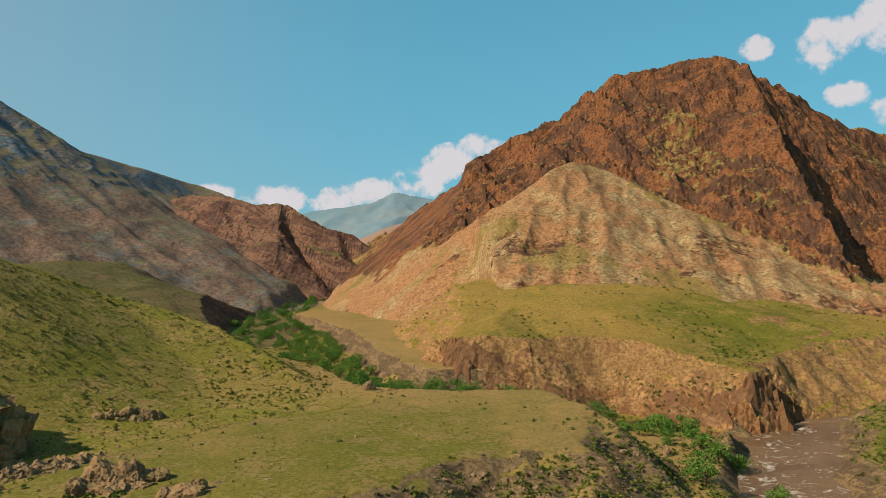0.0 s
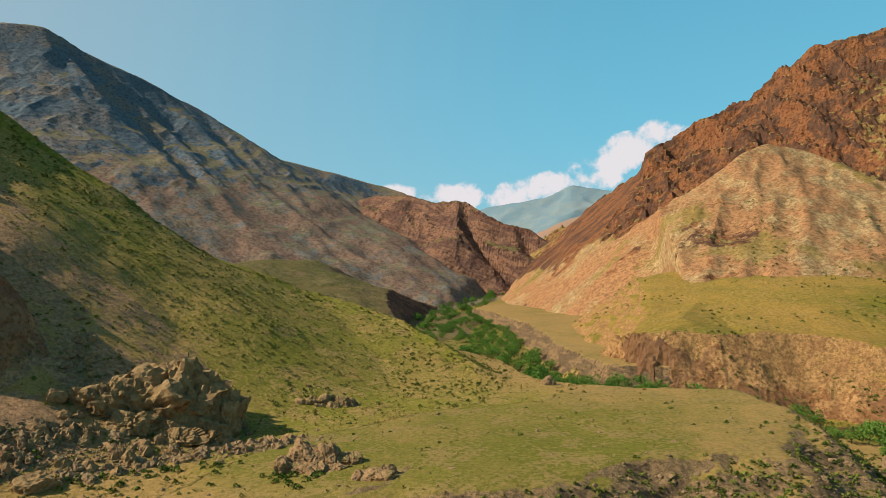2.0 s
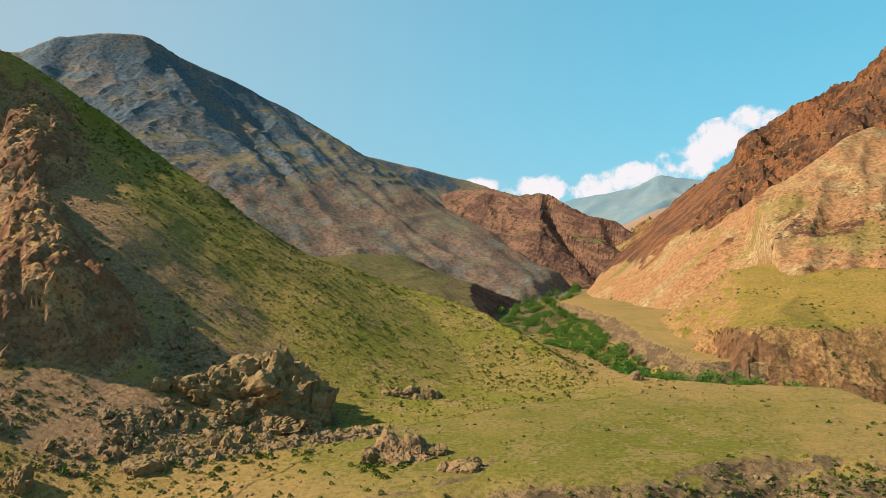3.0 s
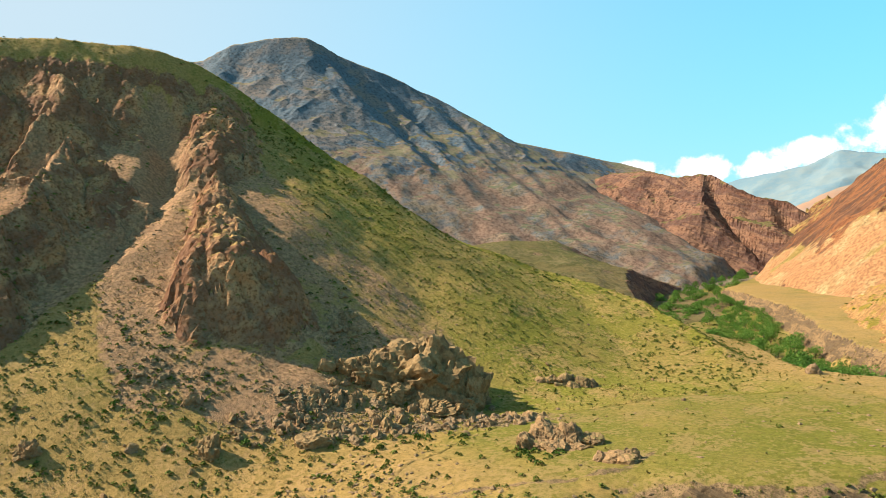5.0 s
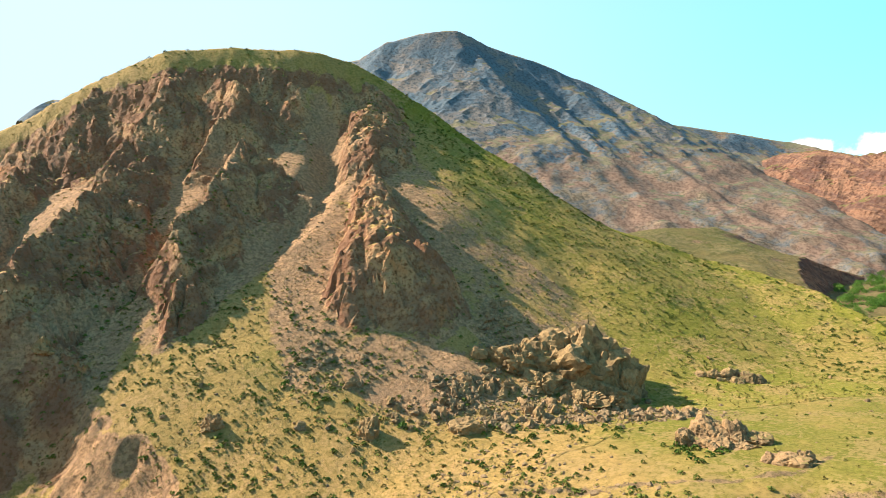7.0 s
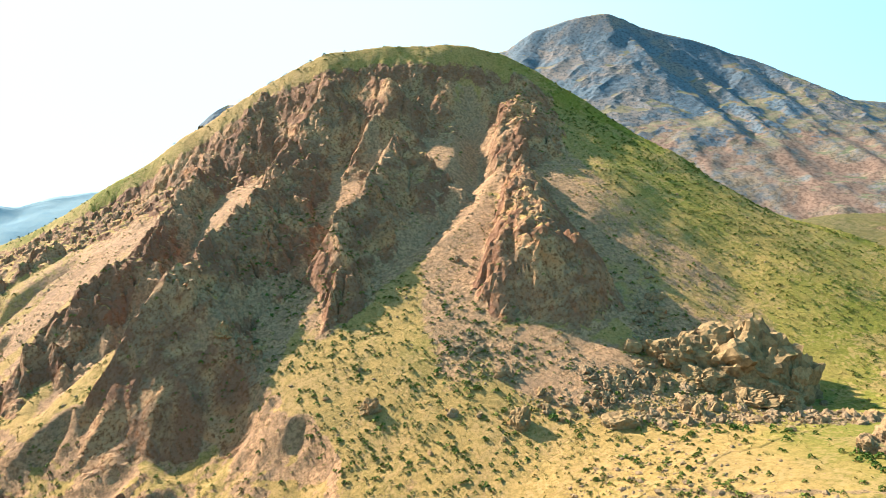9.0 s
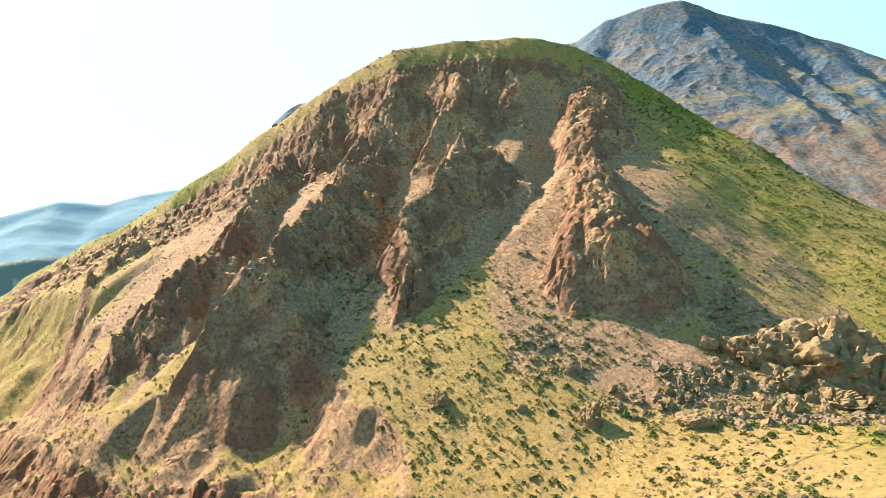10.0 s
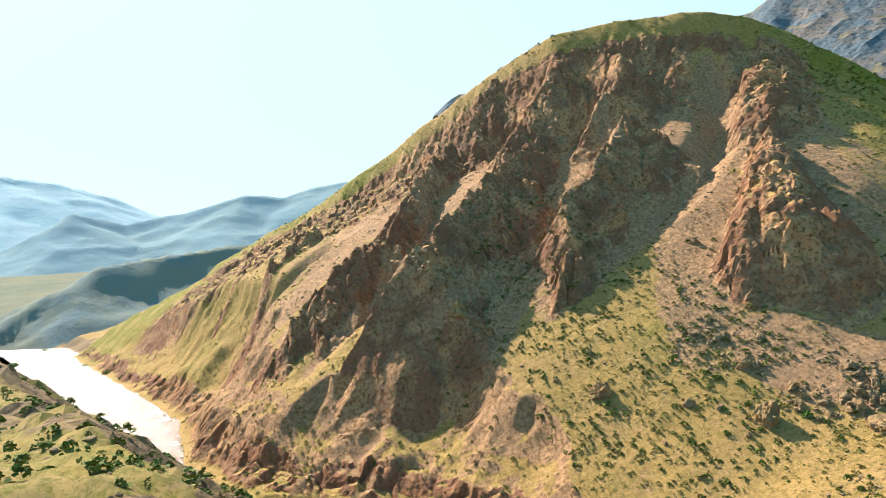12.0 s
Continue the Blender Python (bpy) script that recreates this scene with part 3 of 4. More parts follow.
SPUR_MAT = land_material("spur_rock", (0.33, 0.195, 0.042), (0.15, 0.135, 0.016), (0.36, 0.165, 0.058), (0.43, 0.235, 0.092), (0.21, 0.095, 0.04), (0.42, 0.225, 0.085), 0.8, ((10, 20, 0), (1, 1, 0.4)), 0.9, None, (0.15, 0.075, 0.04))
# the blue in this mountain's rock colours is painted distance haze
HAZED_MAT = land_material("hazed_mountain_rock", (0.19, 0.15, 0.085), (0.115, 0.12, 0.06), (0.14, 0.158, 0.165), (0.21, 0.155, 0.12), (0.115, 0.142, 0.158), (0.27, 0.185, 0.115), 0.3,
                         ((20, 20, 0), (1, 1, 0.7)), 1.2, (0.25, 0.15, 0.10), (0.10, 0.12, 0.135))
KNOB_MAT = land_material("knob_rock", (0.17, 0.115, 0.045), (0.10, 0.095, 0.025), (0.20, 0.09, 0.052), (0.11, 0.06, 0.045), (0.23, 0.12, 0.07), (0.21, 0.14, 0.08), 0.35, distance=1.5)


# distance haze is mixed into these base colours; the air itself is clear
def haze_tinted_material(name, colour, other):
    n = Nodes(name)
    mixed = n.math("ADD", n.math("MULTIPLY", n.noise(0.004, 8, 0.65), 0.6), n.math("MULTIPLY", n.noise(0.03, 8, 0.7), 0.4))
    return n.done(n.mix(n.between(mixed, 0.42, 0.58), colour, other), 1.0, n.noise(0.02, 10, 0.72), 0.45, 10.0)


def water_material():
    n = Nodes("silty_water")
    foam = n.between(n.math("ADD", n.noise(0.16, 9, 0.72, 1.5), n.math("MULTIPLY", n.noise(0.02, 3), 0.35)), 0.74, 0.86)
    silt = n.mix(n.between(n.noise(0.05, 6, 0.6, 1.0), 0.4, 0.65), (0.20, 0.115, 0.058), (0.15, 0.082, 0.04))
    n.bsdf.inputs["Specular IOR Level"].default_value = 0.22
    return n.done(n.mix(foam, silt, (0.62, 0.52, 0.42)), n.math("ADD", 0.22, n.math("MULTIPLY", foam, 0.5)), n.noise(0.55, 8, 0.7, 1.2), 0.9, 0.5)


# ---- land meshes ----
def land(name, xs, ys, height, material, below=None, fields=None, margin=-2.5):
    """A sheet over the grid xs, ys. below: leaves out what lies under that ground. fields: values for the material, point by point."""
    X, Y = np.meshgrid(np.asarray(xs, float), np.asarray(ys, float))
    found = height(X, Y)
    Z = found[0]
    gy, gx = np.gradient(Z, np.asarray(ys, float), np.asarray(xs, float))
    values = fields(X, Y, Z, np.hypot(gx, gy), found[1:])
    rows, cols = X.shape
    index = np.arange(rows * cols).reshape(rows, cols)
    quads = np.stack([index[:-1, :-1], index[:-1, 1:], index[1:, 1:], index[1:, :-1]], -1).reshape(-1, 4)
    if below is not None:
        seen = (Z > below(X, Y) + margin).ravel()
        quads = quads[seen[quads].any(1)]
        used = np.zeros(rows * cols, bool)
        used[quads.ravel()] = True
        quads = (np.cumsum(used) - 1)[quads]
    else:
        used = np.ones(rows * cols, bool)
    co = np.stack([X.ravel(), Y.ravel(), Z.ravel()], 1)[used]
    mesh = bpy.data.meshes.new(name)
    mesh.vertices.add(len(co))
    mesh.vertices.foreach_set("co", co.ravel())
    mesh.loops.add(quads.size)
    mesh.loops.foreach_set("vertex_index", quads.ravel())
    mesh.polygons.add(len(quads))
    mesh.polygons.foreach_set("loop_start", np.arange(0, quads.size, 4))
    bare = np.clip(values["rock"], 0, 1).ravel()[used][quads].mean(1) > 0.4      # broken rock keeps its facets
    mesh.polygons.foreach_set("use_smooth", ~bare)
    for key, value in values.items():
        mesh.attributes.new(key, "FLOAT", "POINT").data.foreach_set("value", np.clip(value, 0, 1).ravel()[used].astype(np.float32))
    mesh.update(calc_edges=True)
    mesh.materials.append(material)
    return new(name, mesh)


def spaced(*stretches):
    """Grid lines: (from, to, step) after one another."""
    out = []
    for a, b, s in stretches:
        out.extend(np.arange(a, b, s))
    return out + [stretches[-1][1]]


def floor_of(X, Y):
    return ground_height(X, Y)[0]


PATH = ((-43.8, 139.8), (-45.7, 129.1), (-58.3, 119.0), (-74.8, 110.0), (-107.1, 99.2), (-120.5, 93.5))


def meadow_at(X, Y):
    """Where the terrace is greenest."""
    return step(95, 20, np.hypot((X + 45) / 1.4, Y - 165)) * (0.6 + 0.4 * step(-0.3, 0.3, fbm(X / 35, Y / 35, 3, 147)))


def ground_fields(X, Y, Z, slope, more):
    d_stream = more[0]
    d, side, way, _ = along(X, Y, RIVER)
    bank = step(60, 25, d)
    rock = step(0.5, 0.9, slope)
    rock = np.maximum(rock, 0.62 * ((side > 0) & (X < 0)) * step(-0.25, 0.25, fbm(X / 16, Y / 16, 4, 146)))
    scree = (0.75 * step(0.28, 0.5, slope) + 0.25 * bank) * np.where((side > 0) & (X < 60), 0.45, 1)
    damp = step(10, -10, d_stream)
    meadow = meadow_at(X, Y)
    path = along(X + 1.5 * fbm(X / 15, Y / 15, 2, 15), Y, PATH)[0]
    scree = np.maximum(scree, 0.62 * step(1.6, 0.6, path))
    green = 0.24 + 0.6 * damp + 0.62 * meadow + 0.5 * (side > 0)
    return {"rock": rock, "scree": scree, "green": green}


def hill_fields(X, Y, Z, slope, more):
    way, off, rough, face, bed = more
    rock = rough * step(0.5, 0.9, slope) * 1.1 * (1 - 0.8 * bed)
    streak = fbm(way / 6 + 0.6 * fbm(X / 30, Y / 30, 3, 141), off / 110, 4, 140)          # stones run straight down the slope
    talus = face * step(38, 58, off) * step(235, 150, off)
    scree = talus * np.clip(0.42 + 0.25 * step(140, 80, off) + 0.9 * streak, 0, 0.9)
    scree = np.maximum(scree, 0.85 * face * step(10, 24, off) * step(110, 60, off) * (1 - 0.5 * step(0.4, 0.8, rough)))
    cone = near(X, Y, (-136, 121), 34, 17, 37)                # the fan of earth under the prow
    chute = near(X, Y, (-183, 122), 62, 19, -38)               # bare scree beside it
    chute = np.maximum(chute, np.maximum(near(X, Y, (-212, 82), 54, 17, -72), near(X, Y, (-203, 110), 58, 15, -73)))
    scree = np.maximum(np.maximum(scree, bed), np.maximum(np.maximum(cone, chute), 0.75 * face * step(0.75, 1.0, slope) * step(8, 24, off)))
    west = step(400, 290, way)                                # towards the river bend the slope is grassy between its rocks
    scree *= 1 - 0.75 * west
    green = 0.14 + 0.25 * west + 0.36 * (1 - face) + 0.24 * step(18, 2, off) - 0.5 * bed - 0.3 * cone
    low = step(7, 1, Z - floor_of(X, Y))                      # its foot passes into the meadow
    green += low * (0.24 + 0.62 * meadow_at(X, Y) - green)
    return {"rock": rock, "scree": scree * (1 - 0.8 * low), "green": green}


ground = land("ground", spaced((-4600, -1400, 100), (-1400, -760, 12), (-760, -560, 6), (-560, -300, 3), (-300, 220, 1.5), (220, 480, 5), (480, 1200, 30), (1200, 4600, 200)),
              spaced((-4600, -900, 150), (-900, -340, 12), (-340, -140, 5), (-140, 0, 2), (0, 330, 1.5), (330, 640, 3), (640, 1200, 12), (1200, 4600, 150)),
              ground_height, TURF, None, ground_fields)
tagged(ground, "grassy river terrace and valley floor of golden-green turf", "ground", kind="structure")

hill = land("hill", spaced((-640, -420, 2.2), (-420, -310, 1.3), (-310, -120, 0.75), (-120, -20, 1.3)), spaced((-170, -20, 1.6), (-20, 250, 0.8), (250, 330, 1.2), (330, 420, 2.5)),
            hill_height, HILL_MAT, floor_of, hill_fields, 0.0)
tagged(hill, "steep rocky hill with orange crags, pale scree and a green grassy flank", "hill", kind="structure")

spur = land("spur", spaced((-80, 240, 1.25), (240, 420, 3)), spaced((230, 330, 1.0), (330, 600, 3)), spur_height, SPUR_MAT, floor_of,
            lambda X, Y, Z, s, more: {"rock": more[0] * step(0.3, 0.6, s), "scree": 0.7 * step(0.3, 0.6, s) + 0.3 * step(-0.1, 0.5, fbm(X / 45, Y / 45, 4, 145)) + 0.2 * step(-40, 40, Y - 430),
                                "green": 0.5 + 0.3 * fbm(X / 60, Y / 60, 3, 79)})
tagged(spur, "golden grassy spur with an eroded ochre cliff beside the stream", "hill", kind="structure")

red = land("red_mountain", spaced((-200, 420, 2.5), (420, 760, 6)), spaced((330, 900, 2.5), (900, 1100, 8)), red_height, RED_MAT, floor_of,
           lambda X, Y, Z, s, more: {"rock": (1 - more[0]) * step(0.3, 0.5, s) * (1 - 0.45 * step(0.15, 0.5, fbm(X / 110, Y / 110, 3, 142))) + 0.5 * more[0] * step(0.2, 0.45, fbm(X / 60, Y / 40, 4, 143)),
                                     "scree": 0.85 * more[0] * step(-0.7, -0.2, fbm(X / 45, Y / 45, 4, 144)), "green": 0.25 + 0 * Z})
tagged(red, "rust-red rocky mountain with pale tan lower slopes", "mountain", kind="structure")

blue = land("shaded_mountain", spaced((-1150, -760, 8), (-760, -100, 4)), spaced((250, 400, 8), (400, 1080, 4), (1080, 1400, 12)), blue_height, HAZED_MAT, floor_of,
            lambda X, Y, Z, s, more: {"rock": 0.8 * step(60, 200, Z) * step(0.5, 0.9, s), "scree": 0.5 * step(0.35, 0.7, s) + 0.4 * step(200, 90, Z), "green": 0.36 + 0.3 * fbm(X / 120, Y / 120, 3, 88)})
tagged(blue, "long hazy grey-blue mountain with gullied shaded slopes", "mountain", kind="structure")

knob = land("canyon_knob", spaced((-480, -40, 3)), spaced((680, 1100, 3)), knob_height, KNOB_MAT, floor_of,
            lambda X, Y, Z, s, more: {"rock": step(0.4, 0.7, s), "scree": 0.6 * step(0.3, 0.6, s), "green": 0.4 + 0 * Z})
tagged(knob, "red-brown rocky knob over the mouth of a canyon", "mountain", kind="structure")

shelf = land("gravel_shelf", spaced((-520, -90, 2.5)), spaced((330, 760, 2.5)), shelf_height, KNOB_MAT, floor_of,
             lambda X, Y, Z, s, more: {"rock": step(0.6, 0.9, s), "scree": 0.5 * step(0.3, 0.6, s), "green": 0.45 + 0 * Z})
tagged(shelf, "brown gravel shelf with a steep eroded edge", "hill", kind="structure")


# ---- far ranges ----
def range_line(name, pts, wide, step_size, material, label, rough):
    xs, ys = [p[0] for p in pts], [p[1] for p in pts]
    ob = land(name, np.arange(min(xs) - wide, max(xs) + wide, step_size), np.arange(min(ys) - wide, max(ys) + wide, step_size),
              lambda X, Y: (lambda r: (r[0] + rough * (crags((X + 0.4 * Y) / (rough * 10), (Y - 0.4 * X) / (rough * 10), 5, 101) - 0.6) * step(0, rough * 2, np.abs(r[2])),))(crest(X + 0.8 * rough * fbm(X / (rough * 6), Y / (rough * 6), 4, 102), Y + 0.8 * rough * fbm(X / (rough * 6), Y / (rough * 6), 4, 103), pts, 0.5, 0.2, 0)),
              material, floor_of, lambda X, Y, Z, s, more: {"rock": 0 * Z})
    return tagged(ob, label, "mountain", kind="structure")


# each range's colour already holds its share of haze, not bare rock alone
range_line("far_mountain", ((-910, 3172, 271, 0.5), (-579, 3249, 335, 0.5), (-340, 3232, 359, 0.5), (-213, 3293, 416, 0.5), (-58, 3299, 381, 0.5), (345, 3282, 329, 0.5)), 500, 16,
           haze_tinted_material("blue_haze_rock", (0.15, 0.22, 0.25), (0.20, 0.24, 0.24)), "distant blue-green mountain in summer haze", 60)
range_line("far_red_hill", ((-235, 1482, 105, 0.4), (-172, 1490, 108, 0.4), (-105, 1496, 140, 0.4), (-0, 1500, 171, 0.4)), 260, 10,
           haze_tinted_material("rosy_haze_rock", (0.34, 0.19, 0.12), (0.26, 0.19, 0.14)), "distant rosy hill behind the canyon", 30)
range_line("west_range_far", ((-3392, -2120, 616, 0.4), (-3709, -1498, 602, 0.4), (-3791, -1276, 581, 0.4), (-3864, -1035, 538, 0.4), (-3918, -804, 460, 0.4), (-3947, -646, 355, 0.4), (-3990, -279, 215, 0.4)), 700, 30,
           haze_tinted_material("pale_haze_rock", (0.24, 0.33, 0.36), (0.27, 0.34, 0.36)), "pale blue mountain range on the horizon", 35)
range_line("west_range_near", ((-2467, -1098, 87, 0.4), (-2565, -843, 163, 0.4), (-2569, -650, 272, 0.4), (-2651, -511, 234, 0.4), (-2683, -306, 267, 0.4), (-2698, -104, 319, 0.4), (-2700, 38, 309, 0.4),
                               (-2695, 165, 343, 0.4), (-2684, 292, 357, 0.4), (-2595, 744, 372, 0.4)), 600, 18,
           haze_tinted_material("blue_haze_rock_near", (0.14, 0.21, 0.235), (0.165, 0.225, 0.235)), "hazy blue mountains beyond the river", 45)
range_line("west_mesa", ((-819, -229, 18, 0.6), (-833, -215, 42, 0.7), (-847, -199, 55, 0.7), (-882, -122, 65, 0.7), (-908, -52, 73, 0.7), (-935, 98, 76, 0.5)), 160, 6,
           haze_tinted_material("slate_haze_rock", (0.14, 0.175, 0.175), (0.19, 0.19, 0.14)), "dark flat-topped ridge beyond the river bend", 14)

# an added sheet over the ground's own fan, with haze in its colour
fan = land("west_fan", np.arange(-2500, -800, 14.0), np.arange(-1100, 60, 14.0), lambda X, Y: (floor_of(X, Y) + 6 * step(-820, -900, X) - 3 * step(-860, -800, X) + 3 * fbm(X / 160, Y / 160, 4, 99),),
           haze_tinted_material("fan_haze_turf", (0.11, 0.115, 0.075), (0.15, 0.135, 0.08)), floor_of, lambda X, Y, Z, s, more: {"rock": 0 * Z})
tagged(fan, "hazy olive gravel fan beyond the river bend", "ground", kind="structure")

# ---- water ----
mesh = bpy.data.meshes.new("river")
bm = bmesh.new()
last = None
for (x0, y0, z0, w0), (x1, y1, z1, w1) in zip(RIVER, RIVER[1:]):
    for k in range(8):
        x, y, z, w = (a + (b - a) * k / 8 for a, b in ((x0, x1), (y0, y1), (z0, z1), (w0, w1)))
        dx, dy = (x1 - x0), (y1 - y0)
        s = (w + 9) / math.hypot(dx, dy)
        row = [bm.verts.new((x - dy * s * f, y + dx * s * f, z)) for f in (-1, -0.5, 0, 0.5, 1)]
        if last:
            for i in range(4):
                bm.faces.new((last[i], row[i], row[i + 1], last[i + 1]))
        last = row
bmesh.ops.recalc_face_normals(bm, faces=bm.faces)
bm.to_mesh(mesh)
bm.free()
mesh.materials.append(water_material())
tagged(new("river", mesh), "silty brown mountain river with white rapids", "river", kind="structure")


# ---- things: helpers ----
def top(X, Y):
    """The surface that one would stand on."""
    X, Y = np.atleast_1d(np.asarray(X, float)), np.atleast_1d(np.asarray(Y, float))
    return np.maximum(np.maximum(floor_of(X, Y), hill_height(X, Y)[0]), np.maximum(spur_height(X, Y)[0], red_height(X, Y)[0]))


def mesh_of(name, verts, faces, material, smooth=False):
    mesh = bpy.data.meshes.new(name)
    mesh.from_pydata([tuple(v) for v in verts], [], [tuple(int(i) for i in f) for f in faces])
    mesh.polygons.foreach_set("use_smooth", np.full(len(mesh.polygons), smooth))
    mesh.update()
    mesh.materials.append(material)
    return mesh


def stone_material(name, a, b, c, scale=0.5):
    n = Nodes(name)
    mid, fine = n.noise(scale, 7, 0.65, 0.4), n.noise(scale * 7, 8, 0.7)
    base = n.ramp(mid, (0.32, a), (0.5, b), (0.66, c))
    base = n.mix(n.between(fine, 0.42, 0.7), base, n.mix(0.5, base, [v * 0.4 for v in a]))
    up = n.tree.nodes.new("ShaderNodeSeparateXYZ")
    n.tree.links.new(n.normal, up.inputs[0])
    moss = n.math("MULTIPLY", n.between(up.outputs[2], 0.72, 0.95), n.between(n.noise(scale * 0.6, 5), 0.5, 0.62))
    base = n.mix(n.math("MULTIPLY", moss, 0.8), base, (0.13, 0.12, 0.03))
    base = n.mix(n.math("MULTIPLY", n.island(), 0.45), base, n.mix(0.5, base, [v * 0.5 for v in b]))
    return n.done(base, 0.88, n.math("ADD", n.noise(scale * 2.2, 10, 0.75), n.math("MULTIPLY", n.cells(scale * 1.3), 0.8)), 0.8, 0.5)


CRAG = stone_material("crag_stone", (0.24, 0.145, 0.062), (0.33, 0.205, 0.09), (0.12, 0.076, 0.04), 0.22)
ROSY = stone_material("rosy_stone", (0.27, 0.155, 0.072), (0.34, 0.205, 0.095), (0.15, 0.092, 0.05), 0.3)
RUBBLE = stone_material("rubble_stone", (0.26, 0.16, 0.08), (0.33, 0.21, 0.11), (0.15, 0.098, 0.058), 0.8)


def rock_mesh(name, half, seed, material, detail=4, flat=0.35):
    """A fractured rock about its base centre: half sizes in x, y and full height. Broken faces bound it, and cracks run down between its blocks."""
    bm = bmesh.new()
    bmesh.ops.create_icosphere(bm, subdivisions=detail, radius=1.0)
    r = np.random.default_rng(seed * 17 + 5)
    sides = r.normal(size=(18, 3)) * (1, 1, 0.85)
    sides /= np.linalg.norm(sides, axis=1)[:, None]
    deep = r.uniform(0.66, 0.98, 18)
    P = np.array([v.co[:] for v in bm.verts])
    R = np.minimum(1.15, 1 / np.max(np.maximum(P @ sides.T, 1e-3) / deep, axis=1))
    shift = Vector((seed * 7.31, seed * 3.17, seed * 1.93))
    size = max(half[0], half[1])
    for v, out in zip(bm.verts, R):
        p = v.co * out
        q = Vector((p.x * half[0], p.y * half[1], p.z * half[2])) / size
        tall_q = Vector((q.x * 1.35 + 0.35 * q.z, q.y * 1.35, q.z * 1.15 - 0.3 * q.x))
        dist, near = noise.voronoi(tall_q * 1.7 + shift)
        big = noise.cell_vector(near[0] * 3.7)
        dist2, near2 = noise.voronoi(tall_q * 4.2 + shift)
        small = noise.cell_vector(near2[0] * 5.1)
        lean = (q * size).dot(big - Vector((0.5, 0.5, 0.5))) / size
        crack = min(1.0, (dist[1] - dist[0]) * 9) - 1
        crack2 = min(1.0, (dist2[1] - dist2[0]) * 7) - 1
        k = 1 + 0.2 * (big.x - 0.5) + 0.14 * lean + 0.12 * crack + 0.10 * (small.y - 0.5) + 0.05 * crack2 + 0.04 * noise.fractal(q * 5 + shift, 0.7, 2.0, 4)
        z = p.z * k
        v.co = (p.x * half[0] * k, p.y * half[1] * k, half[2] * (z if z > 0 else z * flat))
    mesh = bpy.data.meshes.new(name)
    bm.to_mesh(mesh)
    bm.free()
    mesh.polygons.foreach_set("use_smooth", np.full(len(mesh.polygons), False))
    mesh.materials.append(material)
    return mesh


def set_rock(name, at, half, turn, seed, material, label, detail=4, sink=0.12, category="rock", group=""):
    ob = new(name, rock_mesh(name, half, seed, material, detail))
    ob.matrix_world = pose(at[0], at[1], float(top(at[0], at[1])[0]) - sink * half[2], 0, 0, turn)
    return tagged(ob, label, category, group)


# ---- outcrops and boulders ----
def outcrop(at, turn, sizes, seed, material, label, detail=5):
    """A crag of a few leaning blocks: sideways and inward offset, half sizes, height."""
    thing = new("rock_outcrop")
    base = float(top(at[0], at[1])[0])
    thing.matrix_world = pose(at[0], at[1], base, 0, 0, turn)
    for k, (dx, dy, hx, hy, tall) in enumerate(sizes):
        block = new("block", rock_mesh("block", (hx, hy, tall), seed + k, material, detail))
        block.parent = thing
        where = thing.matrix_world @ Vector((dx, dy, 0))
        block.matrix_local = pose(dx, dy, min(float(top(where.x, where.y)[0]) - base, 0.9 * dy + 1) - 0.12 * tall, 0, 6 * math.sin(seed + k), 17 * math.sin(3 * k + seed))
    return tagged(thing, label, "rock")


outcrop((-111.0, 149.5), 36, ((-2, 10, 15, 12, 13), (8, 8, 11, 10, 15), (-12, 7, 9, 9, 9), (14, 5, 7, 8, 14), (3, 3, 11, 8, 9), (-7, 1, 9, 6, 5.5), (-19, 4, 6, 5, 4), (11, -1, 7, 5, 5.5), (-15, -2, 5, 4, 3.4), (3, -3, 7, 4, 3.6), (4, 14, 12, 9, 16)), 3, CRAG,
        "large fractured tan rock outcrop on the grassy slope")
outcrop((-65.5, 136.6), 24, ((-1, 2.5, 6, 4.5, 5.0), (4, 1, 4.6, 3.6, 4.2), (-4.5, 0, 3.8, 3.2, 3.4), (7.5, 1.5, 3, 2.8, 2.6), (0, -1.6, 5, 3, 2.8), (4.5, -2, 3.4, 2.4, 2.0)), 18, ROSY, "rosy fractured rock outcrop on the edge of the meadow")
outcrop((-50.2, 132.3), 20, ((0, 0, 4, 2, 2.4), (2.6, 1, 2.4, 1.6, 2.6), (-3, 1.2, 2.2, 1.6, 2)), 11, ROSY, "low rosy rock ledge on the meadow", 4)
outcrop((-88.1, 195.0), 28, ((0, 1, 4, 3, 2.6), (4.5, 0, 3.4, 2.6, 3.4), (-4, 1, 3, 2.4, 2.0), (-7.5, 0, 2.4, 2, 1.5), (2, -1.6, 2.6, 1.8, 1.6), (7.5, -0.6, 2.4, 2, 2.2), (-2, -1.4, 2.2, 1.6, 1.2)), 14, CRAG, "low weathered rock mound on the grassy slope", 4)
set_rock("boulder", (-131.8, 100.1), (2.7, 2.4, 5.2), 40, 21, CRAG, "dark upright boulder on the meadow edge", 4)
set_rock("boulder", (-116.8, 117.2), (4.6, 3.0, 3.4), 35, 23, CRAG, "broad flat-topped brown boulder on the meadow edge", 4)
set_rock("boulder", (-199.6, 50.9), (2.6, 2.2, 4.2), 60, 25, CRAG, "lone brown boulder on the scree slope", 4)
set_rock("boulder", (-157.3, 74.4), (2.4, 2.0, 3.0), 10, 27, ROSY, "rusty boulder on the dry slope", 4)
set_rock("boulder", (-158.0, 74.0), (2.4, 2.0, 3.4), 80, 29, CRAG, "grey-brown boulder on the dry slope", 4)
set_rock("boulder", (65.9, 214.1), (2.2, 1.8, 3.0), 80, 33, RUBBLE, "pale boulder beside the stream trees", 4)
